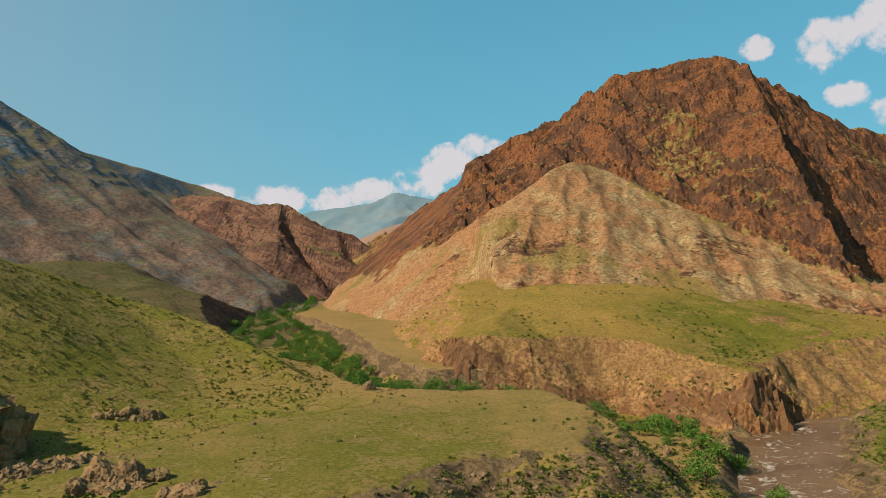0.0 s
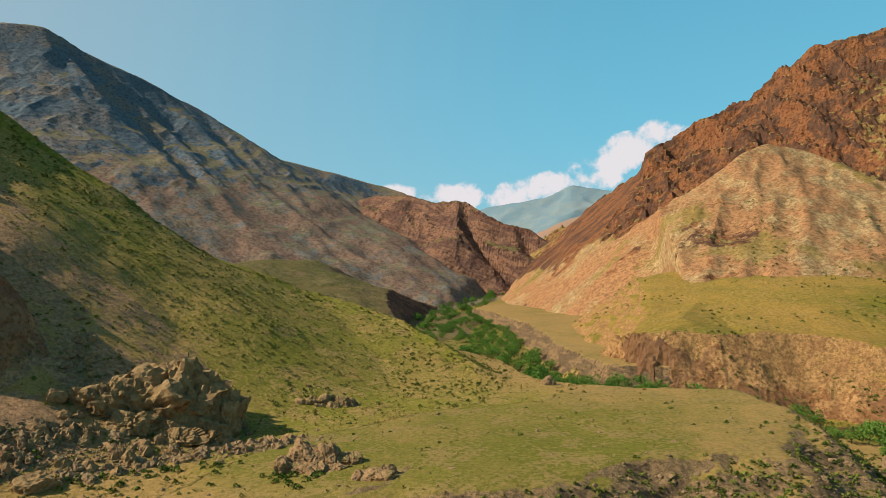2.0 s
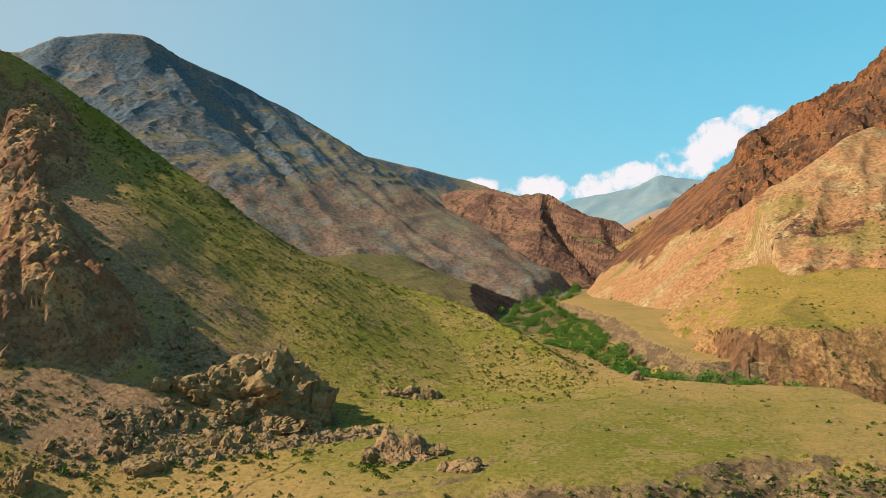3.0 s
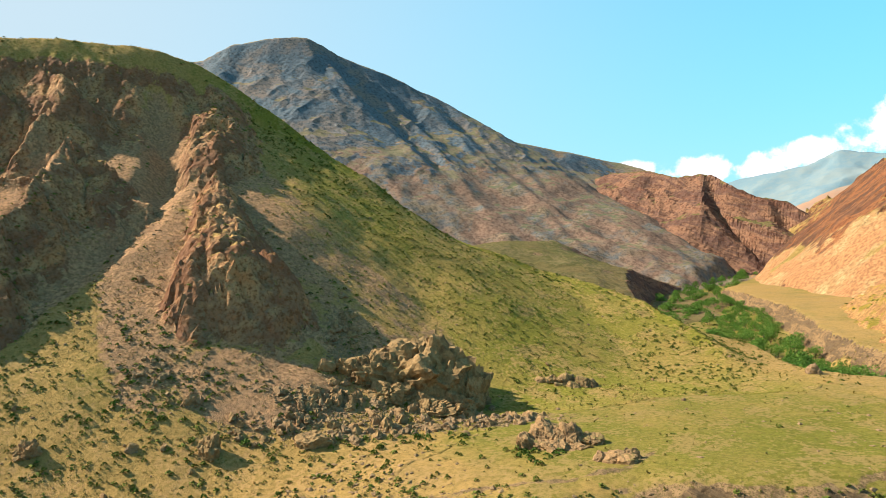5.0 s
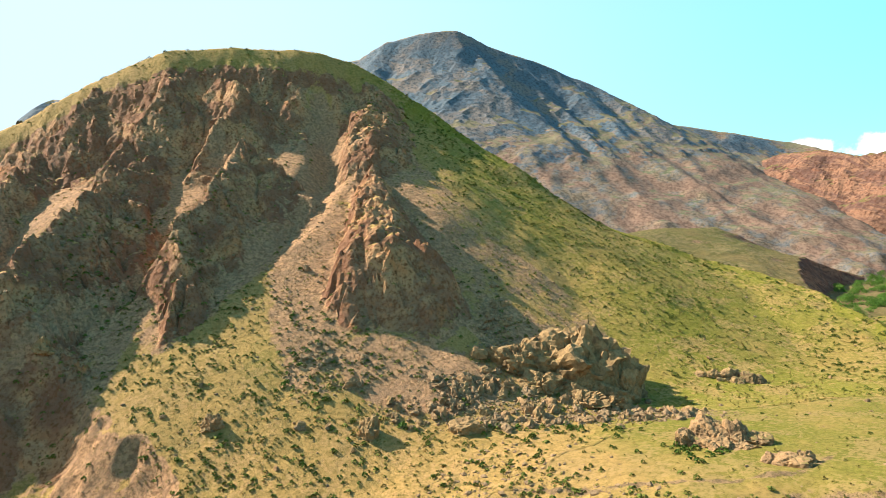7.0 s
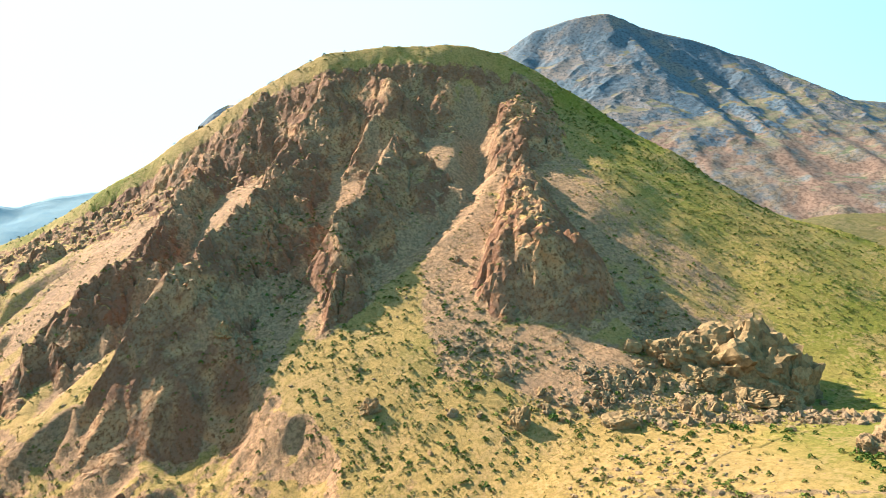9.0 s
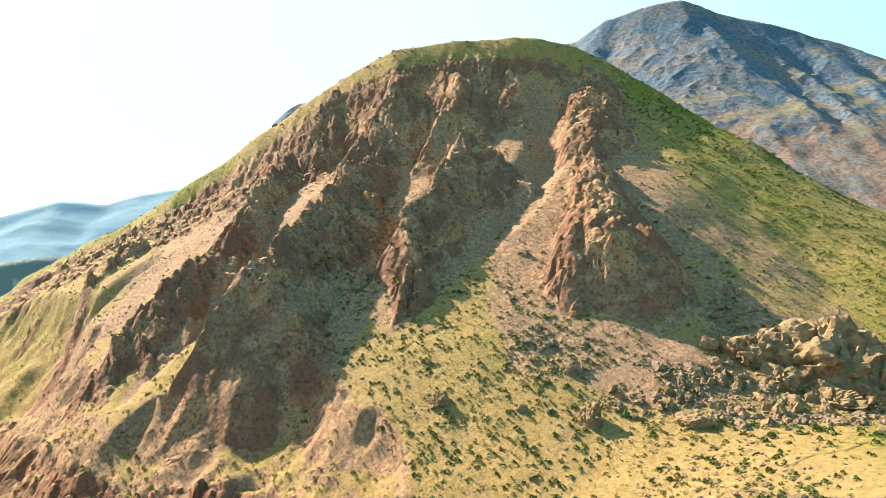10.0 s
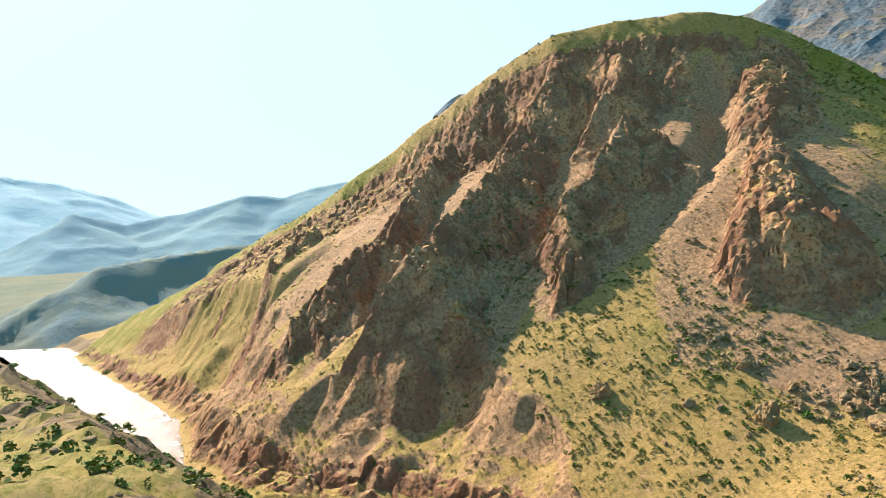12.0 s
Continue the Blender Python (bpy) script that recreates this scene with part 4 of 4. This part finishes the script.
set_rock("boulder", (-25.9, 238.1), (2.6, 1.8, 3.0), 10, 35, RUBBLE, "pale boulder among the stream trees", 4)
rng = np.random.default_rng(7)
kinds = [rock_mesh("boulder", (1, 0.8, 1.15), 40 + i, m, 3) for i, m in enumerate((CRAG, ROSY, RUBBLE, CRAG, ROSY))]
SPOTS = ((-143.5, 89.3, 1.1), (-131.8, 108.2, 0.9), (-109.0, 123.2, 1.4), (-125.8, 109.8, 1), (-138.7, 93.9, 0.9), (-89.2, 139.4, 0.9), (-103.0, 131.4, 0.8), (-143.1, 89.0, 1.3),
         (-125.8, 111.3, 1.1), (-139.1, 94.2, 0.9), (-131.6, 108.5, 1.1), (-167.1, 66.8, 0.8), (-183.0, 119.3, 1.5), (-168.5, 77.5, 0.8), (-190.8, 59.8, 0.8), (-130.4, 94.4, 0.8),
         (-138.4, 79.3, 0.8), (-52.6, 190.9, 0.8), (-68.0, 214.5, 0.7), (-97.1, 201.8, 0.8), (-131.7, 138.3, 2.4), (-127.2, 136.4, 1.7), (-126.1, 123.5, 1.6), (-96.2, 155.1, 1.6),
         (-95.4, 162.6, 1.4), (-108.0, 133.9, 2), (-113.5, 127.9, 1.6), (-127.2, 115.8, 1.5), (-135.4, 110.1, 1.4), (-103.6, 149.0, 1.5))
levels = top([p[0] for p in SPOTS], [p[1] for p in SPOTS])
for i, (x, y, s) in enumerate(SPOTS):
    ob = new("boulder", kinds[i % 5])
    ob.matrix_world = pose(x, y, levels[i] - 0.15 * s, 0, 0, rng.uniform(0, 360)) @ Matrix.Diagonal((s * rng.uniform(0.9, 1.4), s, s * rng.uniform(0.8, 1.2), 1))
    tagged(ob, "weathered brown boulder lying on dry turf", "boulder", "boulders at the foot of the hill")


# ---- loose stones, shrubs ----
def scatter(name, shapes, spots, sizes, material, label, category, squash=(0.6, 1.1), tilt=0.3, sink=0.1, seed=1):
    """One joined mesh of many small pieces, each a turned and sized copy of one of the shapes."""
    r = np.random.default_rng(seed)
    spots, sizes = np.asarray(spots), np.asarray(sizes)
    z = top(spots[:, 0], spots[:, 1])
    verts, faces, base = [], [], 0
    for i in range(len(spots)):
        v, f = shapes[r.integers(len(shapes))]
        a, s = r.uniform(0, 2 * math.pi), sizes[i]
        c, d = math.cos(a), math.sin(a)
        w = v * (s * r.uniform(0.85, 1.2), s * r.uniform(0.85, 1.2), s * r.uniform(*squash))
        w = np.stack([w[:, 0] * c - w[:, 1] * d, w[:, 0] * d + w[:, 1] * c, w[:, 2]], 1)
        w[:, 2] += tilt * w[:, 0] * r.uniform(-1, 1)
        verts.append(w + (spots[i, 0], spots[i, 1], z[i] - sink * s))
        faces.append(f + base)
        base += len(v)
    verts, faces = np.concatenate(verts), np.concatenate(faces)
    n = faces.shape[1]
    mesh = bpy.data.meshes.new(name)
    mesh.vertices.add(len(verts))
    mesh.vertices.foreach_set("co", verts.ravel())
    mesh.loops.add(faces.size)
    mesh.loops.foreach_set("vertex_index", faces.ravel().astype(np.int32))
    mesh.polygons.add(len(faces))
    mesh.polygons.foreach_set("loop_start", np.arange(0, faces.size, n))
    mesh.polygons.foreach_set("use_smooth", np.zeros(len(faces), bool))
    mesh.update(calc_edges=True)
    mesh.materials.append(material)
    return tagged(new(name, mesh), label, category, kind="stuff")


def pebble_shapes(count, seed):
    out = []
    for i in range(count):
        bm = bmesh.new()
        bmesh.ops.create_icosphere(bm, subdivisions=1, radius=0.5)
        r = np.random.default_rng(seed + i)
        v = np.array([v.co[:] for v in bm.verts]) * r.uniform(0.6, 1.3, (len(bm.verts), 1))
        out.append((v, np.array([[w.index for w in f.verts] for f in bm.faces])))
        bm.free()
    return out


def leaf_shapes(count, seed, leaves=56, size=0.27):
    """Little domes of small leaf blades, set at random round a bush."""
    out = []
    for i in range(count):
        r = np.random.default_rng(seed + i)
        v = []
        for k in range(leaves):
            a, h = r.uniform(0, 2 * math.pi), r.uniform(0.0, 1.0)
            fill = math.sqrt(r.uniform(0.05, 1.1))
            rad = 0.5 * math.sqrt(1 - (h * 0.9) ** 2) * fill
            at = np.array((rad * math.cos(a), rad * math.sin(a), 0.3 * h + 0.5 * (1 - fill * fill)))
            u = r.normal(size=3)
            u /= np.linalg.norm(u)
            w = np.cross(u, r.normal(size=3))
            w /= np.linalg.norm(w)
            s = size * r.uniform(0.7, 1.3)
            v += [at - u * s * 0.5, at + w * s * 0.35, at + u * s * 0.5, at - w * s * 0.35]
        v = np.array(v)
        v[:, 2] = np.maximum(v[:, 2], -0.05)
        out.append((v, np.arange(leaves * 4).reshape(-1, 4)))
    return out


def leaf_material(name, a, b, c):
    n = Nodes(name)
    tint = n.ramp(n.island(), (0.1, a), (0.5, b), (0.9, c))
    tint = n.mix(n.between(n.noise(0.06, 4), 0.4, 0.65), tint, n.mix(0.6, tint, c))
    n.bsdf.inputs["Subsurface Weight"].default_value = 0.0
    return n.done(tint, 0.8)


PEBBLES, BUSHES, TUFTS = pebble_shapes(6, 100), leaf_shapes(6, 200, 40, 0.3), leaf_shapes(5, 260, 9, 0.5)
SMALL_BUSHES = leaf_shapes(6, 220, 20, 0.42)


def sown(count, box, chance, seed):
    """Random places in the plan box x0, y0, x1, y1, kept with the chance given for each."""
    r = np.random.default_rng(seed)
    x, y = r.uniform(box[0], box[2], count), r.uniform(box[1], box[3], count)
    keep = r.uniform(0, 1, count) < chance(x, y)
    return np.stack([x[keep], y[keep]], 1)


rock_at, heap_at, cone_at = (-105.5, 141.0), (-119.0, 121.5), (-132.0, 146.0)


def rubble_chance(x, y):
    p = 1.5 * near(x, y, rock_at, 44, 9, 35) + 1.0 * near(x, y, heap_at, 28, 6, 40) + 0.7 * near(x, y, cone_at, 7, 32, 40) + 0.35 * near(x, y, (-152, 104), 14, 10, 40)
    return np.clip(p, 0, 1) * (0.35 + 0.65 * step(-0.2, 0.3, fbm(x / 6, y / 6, 3, 120)))


places = sown(200000, (-230, 90, -60, 240), rubble_chance, 11)
size = np.random.default_rng(12).pareto(2.2, len(places)) * 0.36 + 0.28
large = np.argsort(-size)[:220]
rest = np.setdiff1d(np.arange(len(size)), large)
scatter("rubble", PEBBLES, places[rest], np.minimum(size[rest], 2.2), RUBBLE, "brown rubble fallen round the rock outcrop", "rubble", seed=13)
fallen = [rock_mesh("fallen_rock", (0.6, 0.5, 0.75), 60 + i, m, 3) for i, m in enumerate((RUBBLE, CRAG, RUBBLE, ROSY))]
levels = top(places[large, 0], places[large, 1])
for i, k in enumerate(large):
    x, y = places[k]
    s = min(size[k], 3.0) * rng.uniform(0.75, 1.1)
    ob = new("fallen_rock", fallen[i % 4])
    ob.matrix_world = pose(x, y, levels[i] - 0.12 * s, rng.uniform(-14, 14), rng.uniform(-14, 14), rng.uniform(0, 360)) @ Matrix.Diagonal((s * rng.uniform(0.9, 1.4), s, s * rng.uniform(0.7, 1.0), 1))
    tagged(ob, "angular brown rock fallen among smaller rubble", "rock", "rocks in the rubble")


def stone_chance(x, y):
    z, way, off, rough, face, bed = hill_height(x, y)
    return (1 - 0.9 * near(x, y, (-136, 121), 34, 17, 37)) * np.clip(0.10 + 0.5 * face * step(50, 90, off) * step(160, 100, off) + 0.2 * step(-0.1, 0.4, fbm(x / 30, y / 30, 3, 121)), 0, 1) * (along(x, y, RIVER)[0] > 22)


places = sown(26000, (-330, -20, 40, 260), stone_chance, 14)
size = np.random.default_rng(15).pareto(2.6, len(places)) * 0.32 + 0.22
scatter("loose_stones", PEBBLES, places, np.minimum(size, 1.3), RUBBLE, "small loose stones strewn over dry turf", "stones", seed=16)

places = sown(24000, (-110, 60, 90, 230), lambda x, y: step(9, 1, np.abs(top(x, y) - floor_of(x, y))) * step(-1.5, -4, floor_of(x, y)) * step(-20, -14, floor_of(x, y)) * 0.8, 17)
size = np.random.default_rng(18).pareto(2.4, len(places)) * 0.4 + 0.3
scatter("bank_stones", PEBBLES, places, np.minimum(size, 1.6), RUBBLE, "brown stones on the steep terrace edge", "stones", seed=19)

SCRUB = leaf_material("scrub_leaves", (0.06, 0.08, 0.013), (0.095, 0.115, 0.018), (0.15, 0.155, 0.028))
TUFT = leaf_material("tuft_blades", (0.10, 0.105, 0.02), (0.19, 0.16, 0.035), (0.30, 0.21, 0.06))
FRESH = leaf_material("fresh_leaves", (0.04, 0.08, 0.013), (0.065, 0.11, 0.016), (0.105, 0.14, 0.02))
GREEN = leaf_material("tree_leaves", (0.05, 0.115, 0.018), (0.08, 0.165, 0.024), (0.125, 0.205, 0.03))


def slope_scrub(x, y):
    """Thick on the shaded flank, thin on the scree and the meadow."""
    z, way, off, rough, face, bed = hill_height(x, y)
    on = step(-1, 1.5, z - floor_of(x, y))
    flank = (1 - face) * step(130, 20, off) * step(-30, 0, off)
    patch = step(-0.25, 0.35, fbm(x / 16, y / 16, 3, 131) + 0.5 * fbm(x / 70, y / 70, 2, 132))
    foot = face * step(95, 150, off)
    return np.clip(on * (0.75 * flank + 0.22 * (1 - step(0.5, 0.8, rough)) * (0.3 + foot) + 0.12 * step(0.3, 0.6, rough) + 0.5 * step(12, -10, off)) * (0.25 + 0.75 * patch), 0, 1) * (1 - bed) * (1 - 0.85 * near(x, y, (-138, 122), 34, 20, 37)) * (1 - 0.7 * near(x, y, (-190, 118), 62, 22, -45))


places = sown(60000, (-500, -80, -40, 340), slope_scrub, 21)
scatter("scrub", BUSHES, places, 0.55 + 1.5 * np.random.default_rng(22).beta(1.2, 2.6, len(places)), SCRUB, "low olive-green scrub dotted over the hillside", "shrubs", (0.55, 1.0), seed=23)


def slope_tufts(x, y):
    z, way, off, rough, face, bed = hill_height(x, y)
    on = step(-2, 1, z - floor_of(x, y))
    patch = step(-0.2, 0.3, fbm(x / 9, y / 9, 3, 135))
    return np.clip((0.15 + on * (0.75 * (1 - face) + 0.45 * step(40, 90, off) + 0.5 * step(6, -4, off))) * (0.25 + 0.75 * patch) * (1 - 0.8 * rough) * (1 - bed) * step(-25, -5, off + 0 * z), 0, 1) * (along(x, y, RIVER)[0] > 20)


places = sown(70000, (-420, -40, 20, 320), slope_tufts, 51)
scatter("grass_tufts", TUFTS, places, np.random.default_rng(52).uniform(0.4, 0.95, len(places)), TUFT, "dry grass tufts all over the slopes", "grass", (0.6, 1.0), seed=53)


def meadow_scrub(x, y):
    d = along(x, y, RIVER)[0]
    edge = step(-1.2, -5, floor_of(x, y)) * step(0, 5, floor_of(x, y) + 20)
    return np.clip((0.03 + 0.95 * edge * (y > 60) + 0.08 * step(-90, -170, x) + 0.8 * (along(x, y, RIVER)[1] > 0)) * (0.3 + 0.7 * step(-0.2, 0.35, fbm(x / 12, y / 12, 3, 133))), 0, 1) * (d > 17)


places = sown(44000, (-240, -90, 190, 300), meadow_scrub, 24)
scatter("scrub", SMALL_BUSHES, places, np.random.default_rng(25).uniform(0.5, 1.7, len(places)), SCRUB, "scattered olive-green scrub on turf and terrace edge", "shrubs", (0.5, 0.95), seed=26)

places = sown(16000, (-70, 55, 95, 225), lambda x, y: 0.8 * step(-1.0, -3.5, floor_of(x, y)) * step(-21, -17, floor_of(x, y)) * (0.4 + 0.6 * step(-0.2, 0.3, fbm(x / 9, y / 9, 3, 136))), 54)
scatter("scrub", SMALL_BUSHES, places, np.random.default_rng(55).uniform(0.6, 1.6, len(places)), SCRUB, "dense olive scrub on the steep terrace edge", "shrubs", (0.5, 0.95), seed=56)

places = sown(9000, (-40, 255, 260, 520), lambda x, y: step(-0.1, 0.5, fbm(x / 22, y / 22, 3, 134)) * 0.45 * step(0, 1, spur_height(x, y)[0] - floor_of(x, y)), 27)
scatter("scrub", SMALL_BUSHES, places, np.random.default_rng(28).uniform(0.7, 1.8, len(places)), SCRUB, "small shrubs dotted over the golden spur", "shrubs", (0.5, 0.95), seed=29)

places = np.concatenate([sown(2600, (-215, 70, -60, 230), lambda x, y: (near(x, y, (-110.5, 121.9), 40, 5, 38) + near(x, y, (-150.3, 97.2), 14, 10) + near(x, y, (-64.0, 131.8), 14, 8, 20)), 30),
                         sown(5000, (-330, 220, 130, 640), lambda x, y: step(6, -4, ground_height(x, y)[1]) * 0.8, 31)])
scatter("bushes", BUSHES, places, np.random.default_rng(32).uniform(0.7, 2.2, len(places)), FRESH, "fresh green bushes and herbs on damp ground", "bushes", (0.6, 1.1), seed=33)


# ---- trees ----
BARK = stone_material("bark", (0.09, 0.065, 0.045), (0.12, 0.09, 0.06), (0.06, 0.045, 0.03), 2.0)


def tree(seed, tall, wide):
    r = np.random.default_rng(seed)
    thing = new("tree")
    verts, faces = [], []

    def limb(a, b, ra, rb):
        a, b = np.array(a), np.array(b)
        way = (b - a) / np.linalg.norm(b - a)
        u = np.cross(way, (0.3, 0.9, 0.2))
        u /= np.linalg.norm(u)
        v, n = np.cross(way, u), len(verts)
        for at, rad in ((a, ra), (b, rb)):
            for k in range(6):
                verts.append(at + rad * (math.cos(k * math.pi / 3) * u + math.sin(k * math.pi / 3) * v))
        for k in range(6):
            faces.append((n + k, n + (k + 1) % 6, n + 6 + (k + 1) % 6, n + 6 + k))

    fork = np.array((r.uniform(-0.3, 0.3), r.uniform(-0.3, 0.3), tall * 0.18))
    limb((0, 0, -0.3), fork, 0.17, 0.12)
    tips = []
    for k in range(6):
        a = k * 1.05 + r.uniform(-0.3, 0.3)
        tip = fork + (wide * 0.34 * math.cos(a), wide * 0.34 * math.sin(a), tall * r.uniform(0.12, 0.5))
        limb(fork, tip, 0.09, 0.03)
        tips.append(tip)
    tips.append(fork + (0, 0, tall * 0.5))
    trunk = new("trunk", mesh_of("trunk", verts, faces, BARK, True))
    trunk.parent = thing
    leaves, blades = [], []
    for tip in tips:
        rad = wide * r.uniform(0.26, 0.36)
        for k in range(85):
            d = r.normal(size=3)
            at = tip + d / np.linalg.norm(d) * rad * r.uniform(0.55, 1.0) * (1, 1, 0.85)
            u = r.normal(size=3)
            u /= np.linalg.norm(u)
            w = np.cross(u, r.normal(size=3))
            w /= np.linalg.norm(w)
            s, n = r.uniform(0.28, 0.6), len(leaves)
            leaves += [at - u * s * 0.5, at + w * s * 0.4, at + u * s * 0.5, at - w * s * 0.4]
            blades.append((n, n + 1, n + 2, n + 3))
    crown = new("crown", mesh_of("crown", leaves, blades, GREEN))
    crown.parent = thing
    return tagged(thing, "leafy green tree growing beside the stream", "tree", "trees along the stream")


models = [tree(300, 6.5, 5.5), tree(301, 5.0, 5.2), tree(302, 7.5, 4.8), tree(303, 4.0, 4.6)]
rng = np.random.default_rng(40)
spots = []
for (x0, y0, z0, w0), (x1, y1, z1, w1), count in zip(STREAM, STREAM[1:], (24, 30, 44, 44, 34, 22, 22, 18, 11, 10, 8)):
    for k in range(count):
        f, o = rng.uniform(0, 1), rng.uniform(-0.95, 0.95)
        dx, dy = x1 - x0, y1 - y0
        n = math.hypot(dx, dy)
        w = w0 + (w1 - w0) * f
        spots.append((x0 + dx * f - dy / n * w * o, y0 + dy * f + dx / n * w * o))
for (x0, y0, z0, w0), (x1, y1, z1, w1) in zip(BENCH, BENCH[1:]):
    for k in range(8):
        f, o = rng.uniform(0, 1), rng.uniform(-0.9, 0.9) * w0
        n = math.hypot(x1 - x0, y1 - y0)
        spots.append((x0 + (x1 - x0) * f - (y1 - y0) / n * o, y0 + (y1 - y0) * f + (x1 - x0) / n * o))
spots += [(-501.6, -112.1), (-460.7, -95.4), (-450.9, -88.5), (-718.2, -212.7), (-564.5, -141.8), (122.8, 261.0), (134.6, 259.7), (75.1, 216.9), (69.0, 224.1)]
levels = floor_of(np.array([p[0] for p in spots]), np.array([p[1] for p in spots]))
for i, (x, y) in enumerate(spots):
    s = rng.uniform(0.75, 1.35)
    m = pose(x, y, levels[i], 0, 0, rng.uniform(0, 360)) @ Matrix.Diagonal((s, s, s * rng.uniform(0.9, 1.15), 1))
    if i < len(models):
        models[i].matrix_world = m
    else:
        copy_thing(models[i % 4], m).scale = m.to_scale()

# ---- single shrubs on the dry slope and the meadow's edge ----
shrub_meshes = []
for i, (v, f) in enumerate(leaf_shapes(5, 400, 70, 0.24)):
    shrub_meshes.append(mesh_of("shrub", v, f, FRESH if i % 2 else SCRUB))
rng = np.random.default_rng(61)
places = sown(900, (-215, 40, -60, 140), lambda x, y: step(-20, -8, floor_of(x, y)) * step(24, 10, top(x, y)) * 0.32, 62)
levels = top(places[:, 0], places[:, 1])
for i, (x, y) in enumerate(places):
    s = rng.uniform(0.8, 1.9)
    ob = new("shrub", shrub_meshes[i % 5])
    ob.matrix_world = pose(x, y, levels[i] - 0.05 * s, 0, 0, rng.uniform(0, 360)) @ Matrix.Diagonal((s, s * rng.uniform(0.8, 1.1), s * rng.uniform(0.65, 1.0), 1))
    tagged(ob, "low green shrub growing on the dry slope", "shrub", "shrubs at the foot of the hill")
